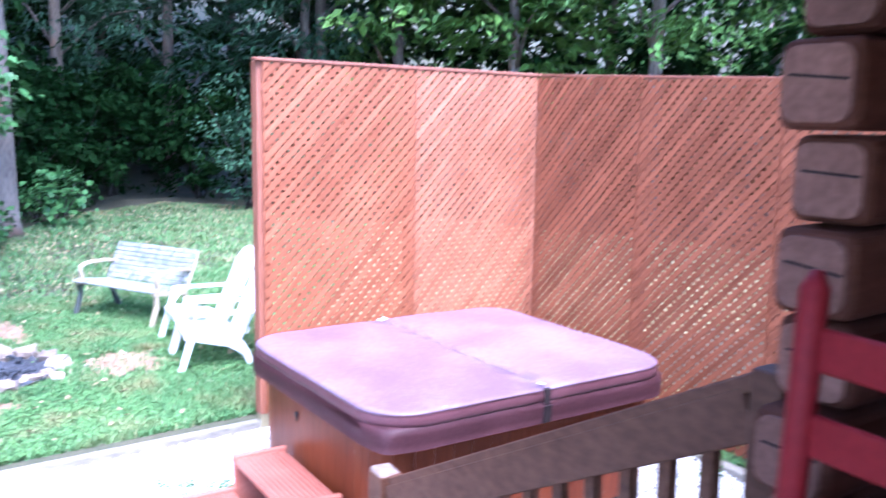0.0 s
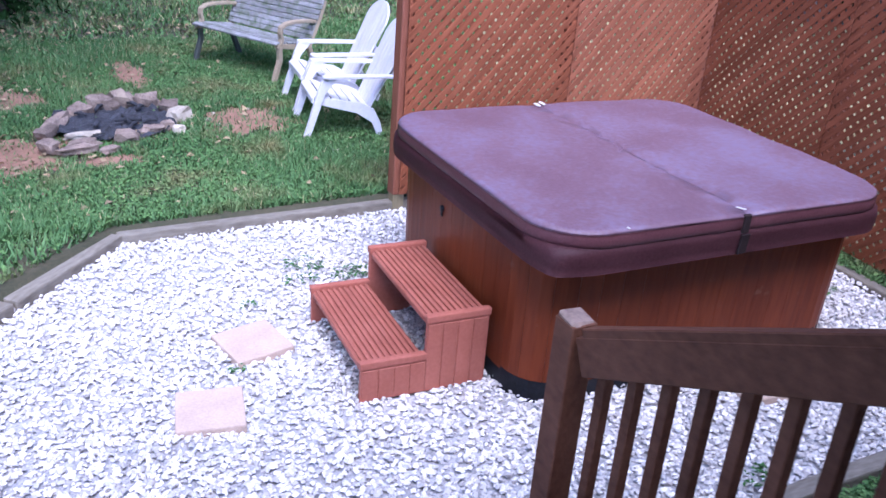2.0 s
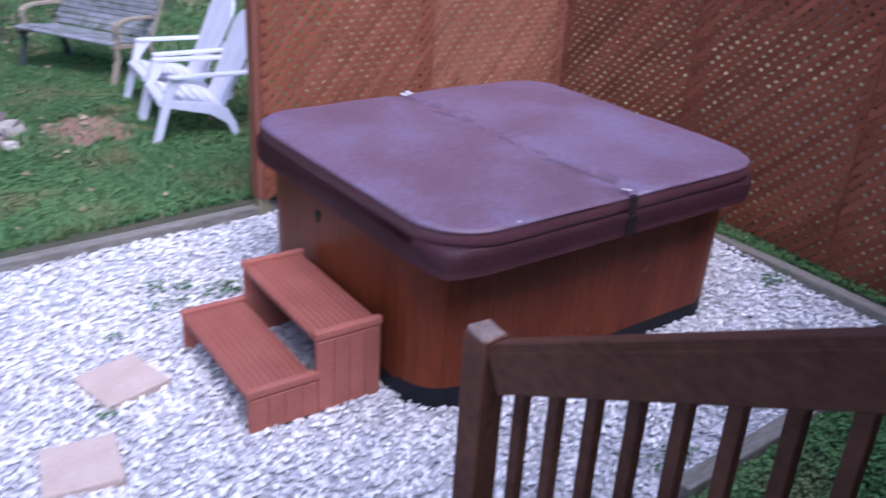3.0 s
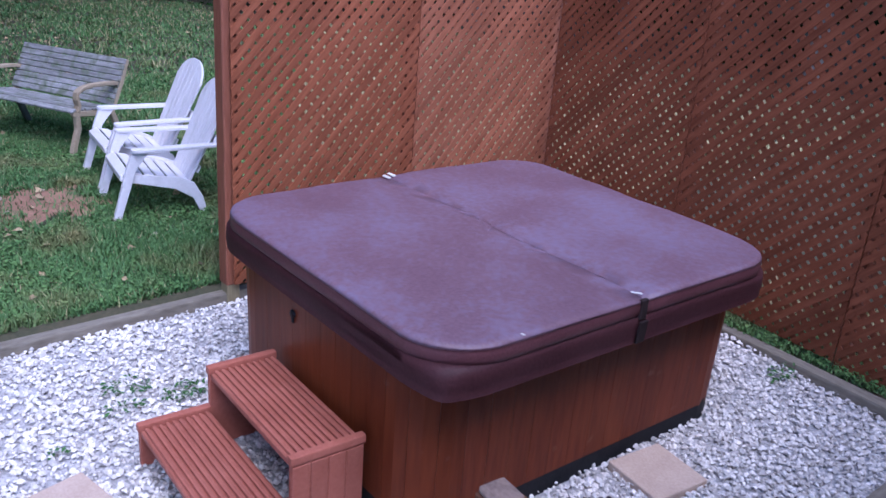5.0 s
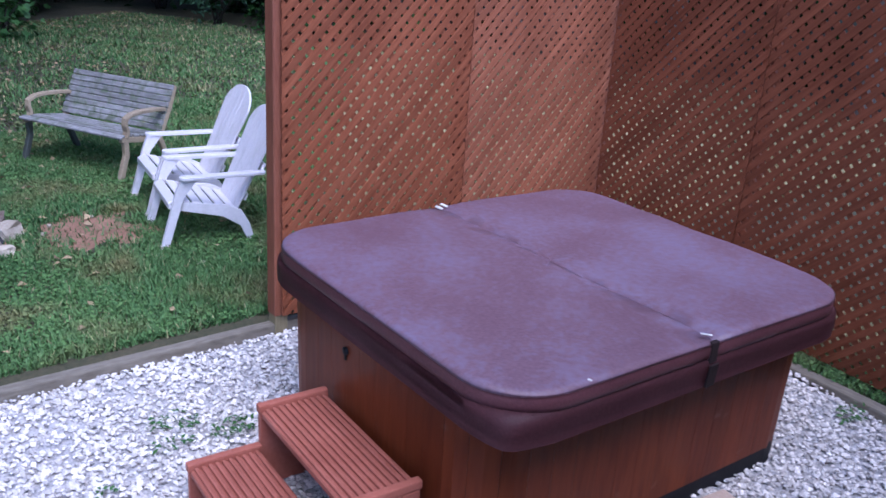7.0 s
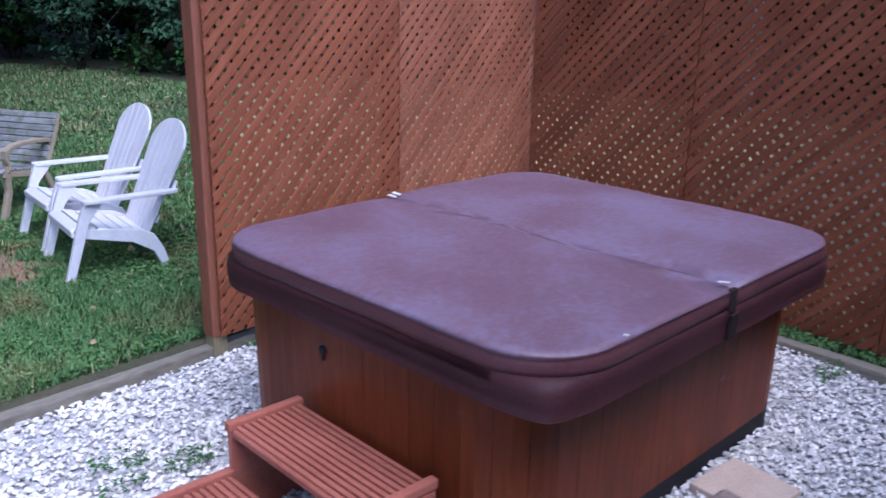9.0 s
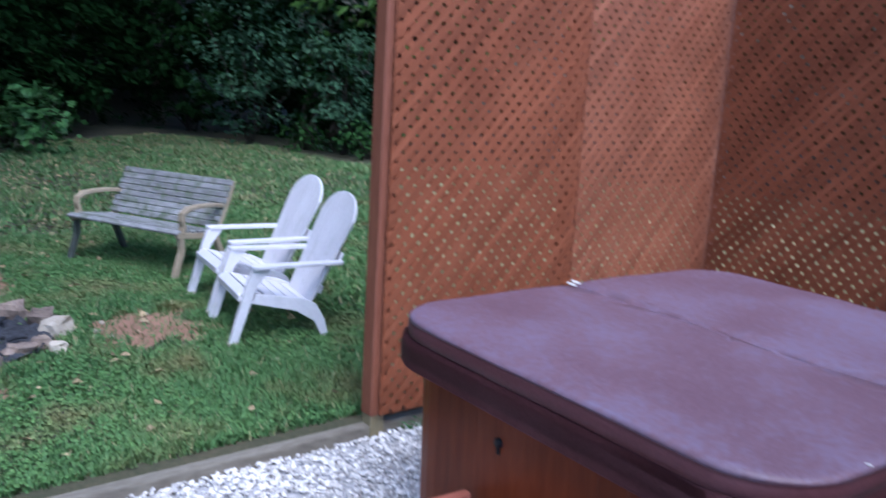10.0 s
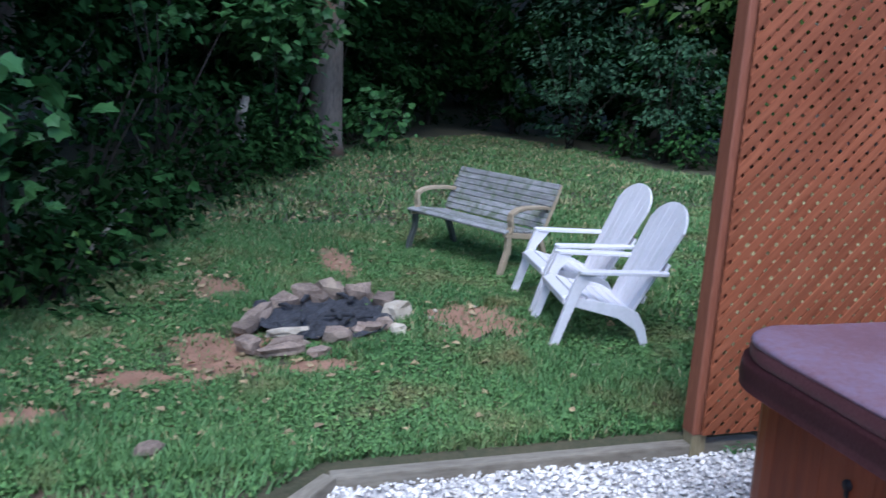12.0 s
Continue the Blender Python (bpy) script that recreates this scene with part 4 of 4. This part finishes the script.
def gravel_weeds(clumps):
    """Low weeds in a few clumps, too small to tell apart."""
    rng = np.random.default_rng(6)
    places = []
    for x, y, r, n in clumps:
        t, d = rng.uniform(0, 6.28, n), r * np.sqrt(rng.random(n))
        places.append(np.stack([x + d * np.cos(t), y + 0.6 * d * np.sin(t), rng.uniform(0.015, 0.05, n)], 1))
    c = np.concatenate(places)
    n = len(c)
    c[:, 2] += gravel_z(c[:, 0], c[:, 1])
    a = rng.uniform(0, 6.28, n)
    ways = unit(np.stack([np.cos(a), np.sin(a), rng.uniform(-0.1, 0.7, n)], 1))
    ups = unit(rng.normal(0, 0.4, (n, 3)) + np.array([0, 0, 1]))
    size = rng.uniform(0.015, 0.04, n)
    ob = leaf_mesh("gravel_weeds", c, ways, ups, size, size * 0.45, leaf_maple)
    tagged(ob, "low green weeds growing through the gravel", "weeds", kind="stuff")


gravel_weeds(((-0.80, -0.52, 0.13, 70), (-0.58, -0.70, 0.12, 85), (-0.86, -0.68, 0.10, 35), (-1.22, -0.86, 0.05, 12), (0.25, -2.95, 0.12, 60), (2.05, -2.3, 0.12, 60), (1.9, -1.9, 0.09, 40), (-1.45, -1.44, 0.04, 14),
              (2.42, -0.45, 0.10, 40), (0.28, 0.02, 0.09, 40), (0.5, 0.02, 0.09, 30), (2.40, -0.75, 0.10, 45), (2.37, -1.05, 0.10, 50), (2.35, -1.35, 0.10, 40), (2.33, -1.7, 0.08, 30), (2.30, -2.1, 0.08, 25)))

# ---- trees and undergrowth ----
def crown_leaves(rng, centre, radius, clumps, per, leaf, flat=0.35, spread=0.55, shell=0.55):
    """Places and turns of leaves in flattened sprays through an uneven crown."""
    d = unit(rng.normal(0, 1, (clumps, 3)))
    r = shell + (1 - shell) * rng.random((clumps, 1)) ** 0.7
    bump = 1 + 0.22 * np.sin(3.1 * d[:, :1] + 2.3 * d[:, 1:2] * 2 + rng.uniform(0, 6)) * np.cos(4 * d[:, 2:])
    hub = np.asarray(centre) + d * r * bump * np.asarray(radius)
    tilt = d * np.array([1, 1, 0.0])
    out = unit(tilt + rng.normal(0, 0.35, (clumps, 3)) * np.array([1, 1, 0.2]))
    n = clumps * per
    o = np.repeat(out, per, 0)
    side = unit(np.cross(o, np.array([0, 0, 1.0])))
    a = rng.uniform(-1, 1, (n, 1)) * spread
    b = rng.uniform(-0.6, 0.6, (n, 1)) * spread
    c = rng.normal(0, 1, (n, 1)) * spread * flat * 0.5
    places = np.repeat(hub, per, 0) + o * a + side * b + np.array([0, 0, 1.0]) * (c - 0.25 * np.abs(a) ** 1.5)
    ways = unit(o + side * b / spread + rng.normal(0, 0.4, (n, 3)) + np.array([0, 0, -0.35]))
    ups = unit(rng.normal(0, 0.45, (n, 3)) + np.array([0, 0, 1.0]) + 0.3 * o)
    size = leaf * rng.uniform(0.6, 1.3, n)
    return places, ways, ups, size, hub


def tree(x, y, height, low, radius, mat, seed, clumps=170, per=26, leaf=0.15, girth=0.16, label="", trunk_mat=None, wide=0.55, lean=0.0):
    rng = np.random.default_rng(seed)
    z = float(ground_z(x, y))
    ob = thing("tree", pose(x, y, z - 0.05), label or "tall broad-leaved forest tree with a dense green crown", "tree", "trees of the wood")
    pts = [(lean * h + 0.06 * math.sin(seed + 3 * h), 0.05 * math.cos(2 * seed + 4 * h), h * height * 0.92) for h in (0, 0.03, 0.12, 0.3, 0.5, 0.75, 1)]
    part("trunk", tube(pts, [girth * 1.45, girth * 1.12, girth, girth * 0.85, girth * 0.65, girth * 0.4, girth * 0.12], 12), trunk_mat or bark, ob)
    centre = (lean * 0.6, 0, (low + height) / 2)
    places, ways, ups, size, hub = crown_leaves(rng, centre, (radius, radius, (height - low) / 2), clumps, per, leaf)
    pick = rng.choice(len(hub), 7, replace=False)
    for h in hub[pick]:
        root = Vector((lean * 0.4, 0, max(low * 0.75, h[2] - 0.45 * radius)))
        tip = Vector(h)
        mid = root.lerp(tip, 0.5) + Vector((0, 0, 0.12 * radius))
        part("limb", tube([root, mid, tip], [girth * 0.32, girth * 0.2, 0.012], 6), trunk_mat or bark, ob)
    leaf_mesh("crown", places, ways, ups, size, size * wide, mat, ob)
    return ob


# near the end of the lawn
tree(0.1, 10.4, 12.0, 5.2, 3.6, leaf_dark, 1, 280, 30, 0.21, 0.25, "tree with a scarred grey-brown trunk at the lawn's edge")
WOOD_AND_SHADE_CROWNS = (
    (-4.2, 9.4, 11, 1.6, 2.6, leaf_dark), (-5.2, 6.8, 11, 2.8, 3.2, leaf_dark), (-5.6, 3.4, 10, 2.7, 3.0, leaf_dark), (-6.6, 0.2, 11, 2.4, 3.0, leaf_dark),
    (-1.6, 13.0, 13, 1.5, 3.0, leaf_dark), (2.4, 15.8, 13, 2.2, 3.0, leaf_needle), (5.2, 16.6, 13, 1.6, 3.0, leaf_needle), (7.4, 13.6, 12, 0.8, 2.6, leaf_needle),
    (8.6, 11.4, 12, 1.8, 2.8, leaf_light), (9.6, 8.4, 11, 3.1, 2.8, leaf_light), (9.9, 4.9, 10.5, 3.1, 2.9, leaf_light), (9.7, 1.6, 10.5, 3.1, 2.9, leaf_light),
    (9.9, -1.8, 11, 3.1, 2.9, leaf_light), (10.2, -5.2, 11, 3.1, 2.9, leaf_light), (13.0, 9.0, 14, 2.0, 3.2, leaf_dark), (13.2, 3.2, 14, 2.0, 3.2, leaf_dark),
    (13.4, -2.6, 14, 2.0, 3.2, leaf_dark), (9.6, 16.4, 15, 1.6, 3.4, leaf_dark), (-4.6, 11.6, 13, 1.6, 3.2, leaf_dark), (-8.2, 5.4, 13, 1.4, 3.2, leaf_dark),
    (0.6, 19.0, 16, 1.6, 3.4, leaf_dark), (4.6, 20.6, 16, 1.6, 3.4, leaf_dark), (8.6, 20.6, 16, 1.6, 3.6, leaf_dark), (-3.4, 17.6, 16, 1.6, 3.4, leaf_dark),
    # The last three here are high crowns out of view, added to cast shade.
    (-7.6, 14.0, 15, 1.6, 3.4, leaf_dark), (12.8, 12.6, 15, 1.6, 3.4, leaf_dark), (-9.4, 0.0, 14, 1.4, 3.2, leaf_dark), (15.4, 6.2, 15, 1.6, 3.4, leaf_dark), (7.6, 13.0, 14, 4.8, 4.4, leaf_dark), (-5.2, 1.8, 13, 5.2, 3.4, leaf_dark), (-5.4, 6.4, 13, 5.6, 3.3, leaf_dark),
    # Three more unseen crowns, added to dim the hedge and the lawn's left.
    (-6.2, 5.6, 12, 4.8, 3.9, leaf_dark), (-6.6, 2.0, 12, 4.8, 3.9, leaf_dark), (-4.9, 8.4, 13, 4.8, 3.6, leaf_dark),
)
for k, (x, y, h, low, r, mat) in enumerate(WOOD_AND_SHADE_CROWNS):
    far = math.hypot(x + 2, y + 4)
    leafage = "evergreen forest tree with dark drooping sprays" if mat is leaf_needle else ("leafy tree with bright green layered branches" if mat is leaf_light else "tall forest tree with dense dark green leaves, part of the wood's shade in their colour")
    # Added crowns, starting above 4.5 m, get larger leaves to block more sky.
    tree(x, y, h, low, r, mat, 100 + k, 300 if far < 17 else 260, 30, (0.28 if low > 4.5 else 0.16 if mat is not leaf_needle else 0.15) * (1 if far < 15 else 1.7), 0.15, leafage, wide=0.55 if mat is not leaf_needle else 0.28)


def maple_leaves(name, places, ways, ups, size, mat, parent=None):
    """Five-lobed leaves, all in one mesh."""
    shape = np.array([(0, -0.34), (0.2, -0.33), (0.42, -0.22), (0.36, 0.0), (0.50, 0.18), (0.27, 0.26), (0, 0.56), (-0.27, 0.26), (-0.50, 0.18), (-0.36, 0.0), (-0.42, -0.22), (-0.2, -0.33)])
    n = len(places)
    side = unit(np.cross(ways, ups))
    up = np.cross(side, ways)
    s = size[:, None, None]
    v = places[:, None] + (side[:, None] * shape[None, :, :1] + ways[:, None] * shape[None, :, 1:] + up[:, None] * (0.18 * np.abs(shape[None, :, :1]) - 0.25 * shape[None, :, 1:] ** 2)) * s
    hub = places[:, None]
    v = np.concatenate([v, hub], 1).reshape(-1, 3)
    f = []
    ring = np.array([(k, (k + 1) % 12, 12) for k in range(12)])
    f = (ring[None] + 13 * np.arange(n)[:, None, None]).reshape(-1, 3)
    return mesh_part(name, v.tolist(), f.tolist(), mat, parent)


def bush(x, y, r, h, seed, clumps, per, leaf, mat, lobed=False, z0=0.0, label="dense dark green leafy bush at the edge of the wood", spread=0.32):
    rng = np.random.default_rng(seed)
    z = float(ground_z(x, y))
    ob = thing("bush", pose(x, y, z - 0.03), label, "bush", "bushes along the lawn")
    places, ways, ups, size, hub = crown_leaves(rng, (0, 0, z0 + h / 2), (r, r, h / 2), clumps, per, leaf, 0.5, spread, 0.35)
    places[:, 2] = np.maximum(places[:, 2], 0.05)
    for k, p in enumerate(hub[rng.choice(len(hub), min(6, len(hub)), replace=False)]):
        part("stem", tube([(0.05 * k - 0.12, 0.03 * k - 0.08, 0), (p[0] * 0.5, p[1] * 0.5, max(0.1, p[2] * 0.6)), (p[0], p[1], max(0.15, p[2]))], [0.018, 0.012, 0.005], 5), twig, ob)
    if lobed:
        maple_leaves("foliage", places, ways, ups, size, mat, ob)
    else:
        leaf_mesh("foliage", places, ways, ups, size, size * 0.6, mat, ob)


# broad-leaved young maples nearest to the path of the lawn's left edge
bush(-3.3, 2.5, 0.42, 1.2, 31, 26, 8, 0.145, leaf_maple, True, 0.55, "young maple with broad lobed leaves beside the lawn", 0.42)
bush(-2.98, 2.75, 0.16, 0.5, 45, 5, 5, 0.09, leaf_light, False, 0.1, "yellow-green seedling at the foot of the young maple", 0.16)
# The next two take the darker leaf colour to stand in for shade.
bush(-2.75, 3.45, 0.36, 0.6, 46, 16, 7, 0.10, leaf_dark, True, 0.0, "low broad-leaved seedlings at the lawn's edge")
bush(-2.35, 4.5, 0.36, 0.55, 47, 16, 7, 0.10, leaf_dark, True, 0.0, "low broad-leaved seedlings at the lawn's edge")
bush(-0.55, 9.1, 0.5, 0.8, 48, 20, 8, 0.14, leaf_maple, True, 0.0, "low broad-leaved seedlings at the lawn's edge")
bush(-4.1, 1.1, 0.7, 1.9, 32, 40, 9, 0.20, leaf_maple, True, 0.1, "young maple with broad lobed leaves beside the lawn")
HEDGE = ((-3.65, 1.75), (-3.2, 2.55), (-3.1, 3.3), (-2.85, 4.0), (-2.5, 4.8), (-2.15, 5.6), (-1.75, 6.5), (-1.35, 7.5), (-0.95, 8.4), (-0.45, 9.4), (1.0, 12.1), (2.0, 13.7), (6.2, 11.7), (6.6, 10.0))
for k, (x, y) in enumerate(HEDGE):
    # The nearer seedlings take the undergrowth colour with its painted shade.
    bush(x, y, 0.5, 0.7, 200 + k, 24, 12, 0.11, leaf_dark if k > 9 else leaf_under_shaded, False, 0.0, "low seedlings and brambles at the lawn's edge, shade put into their dark green")
# Three bushes darkened by the same shaded leaf colour.
bush(-2.95, 4.3, 0.85, 1.9, 33, 34, 11, 0.12, leaf_under_shaded)
bush(-2.35, 5.9, 0.8, 1.6, 34, 34, 11, 0.12, leaf_under_shaded)
bush(-1.6, 7.4, 0.9, 1.5, 35, 34, 11, 0.12, leaf_under_shaded)
bush(-0.7, 8.9, 0.75, 1.2, 36, 70, 14, 0.12, leaf_dark)
bush(1.15, 11.0, 0.55, 1.3, 37, 26, 9, 0.14, leaf_maple, True)
bush(-0.75, 8.9, 0.95, 2.5, 38, 95, 13, 0.16, leaf_maple, True, 1.25, "maple branches with broad lobed leaves before the trunk")
bush(-2.3, 7.4, 1.0, 2.4, 39, 42, 10, 0.15, leaf_maple, True, 1.2, "maple branches with broad lobed leaves before the trunk")
# Shade is in the leaf colour of this bush as well.
bush(-3.9, 5.0, 1.3, 3.4, 40, 40, 12, 0.14, leaf_under_shaded, False, 0.4)
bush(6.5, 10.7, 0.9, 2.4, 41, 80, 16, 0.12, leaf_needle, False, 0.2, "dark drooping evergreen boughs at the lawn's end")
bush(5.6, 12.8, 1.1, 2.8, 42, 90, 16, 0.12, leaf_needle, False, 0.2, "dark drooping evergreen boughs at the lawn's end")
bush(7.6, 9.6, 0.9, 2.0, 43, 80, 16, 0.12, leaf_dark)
# Leaf colour again holds the shade under the trees.
bush(-4.7, 0.2, 0.9, 2.4, 44, 60, 12, 0.14, leaf_under_shaded)

# undergrowth between the trunks, its shade put into the near-black leaf colour
UNDER = ((-3.2, 11.2), (-1.2, 12.4), (0.9, 13.6), (2.2, 14.9), (3.6, 16.2), (5.4, 15.2), (7.6, 11.9), (-5.0, 8.2), (-6.4, 4.6), (-5.9, 2.0), (1.8, 17.2), (-0.6, 15.4), (7.0, 14.8), (11.4, 6.4), (11.8, 3.4), (11.8, 0.2), (4.4, 18.4), (-7.4, 8.8))
THICKET = ((13.2, 1.4), (12.6, 6.6), (13.0, -1.6), (10.6, 9.6), (9.6, 12.4), (-3.4, 18.2), (-1.0, 19.0), (1.4, 19.6), (3.8, 20.6), (6.4, 18.6), (8.6, 16.0), (-6.0, 14.0), (-5.4, 11.4), (12.4, -4.4))
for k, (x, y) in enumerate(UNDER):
    bush(x, y, 1.5, 3.4, 60 + k, 130, 16, 0.21, leaf_under_shaded, False, 0.0, "undergrowth among the trunks, deep shade put into its leaf colour")

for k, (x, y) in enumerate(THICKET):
    # Thicket leaves carry the wood's darkness in their colour.
    bush(x, y, 1.9, 4.8, 90 + k, 150, 16, 0.24, leaf_under_shaded, False, 0.0, "tall thicket in the depth of the woods, shade put into its leaf colour")

# pale broken stem and a bare branch at the lawn's edge
stub = part("dead_stem", tube([(0, 0, 0), (0.03, 0.0, 0.4), (0.0, 0.02, 0.75), (0.05, 0.0, 1.1)], [0.085, 0.08, 0.07, 0.04], 10), pale_bark)
stub.matrix_world = pose(-1.42, 7.95, 0.12, 3, 4, 0)
tagged(stub, "pale peeling broken stem standing among the bushes", "dead stem")
stick = part("bare_branch", tube([(0, 0, 0), (0.22, 0.1, 0.22), (0.5, 0.3, 0.42), (0.75, 0.55, 0.5)], [0.02, 0.017, 0.012, 0.006], 7), pale_bark)
stick.matrix_world = pose(-2.95, 3.2, 0.14, 0, 0, 20)
tagged(stick, "bare bent grey branch on the ground by the bushes", "branch")
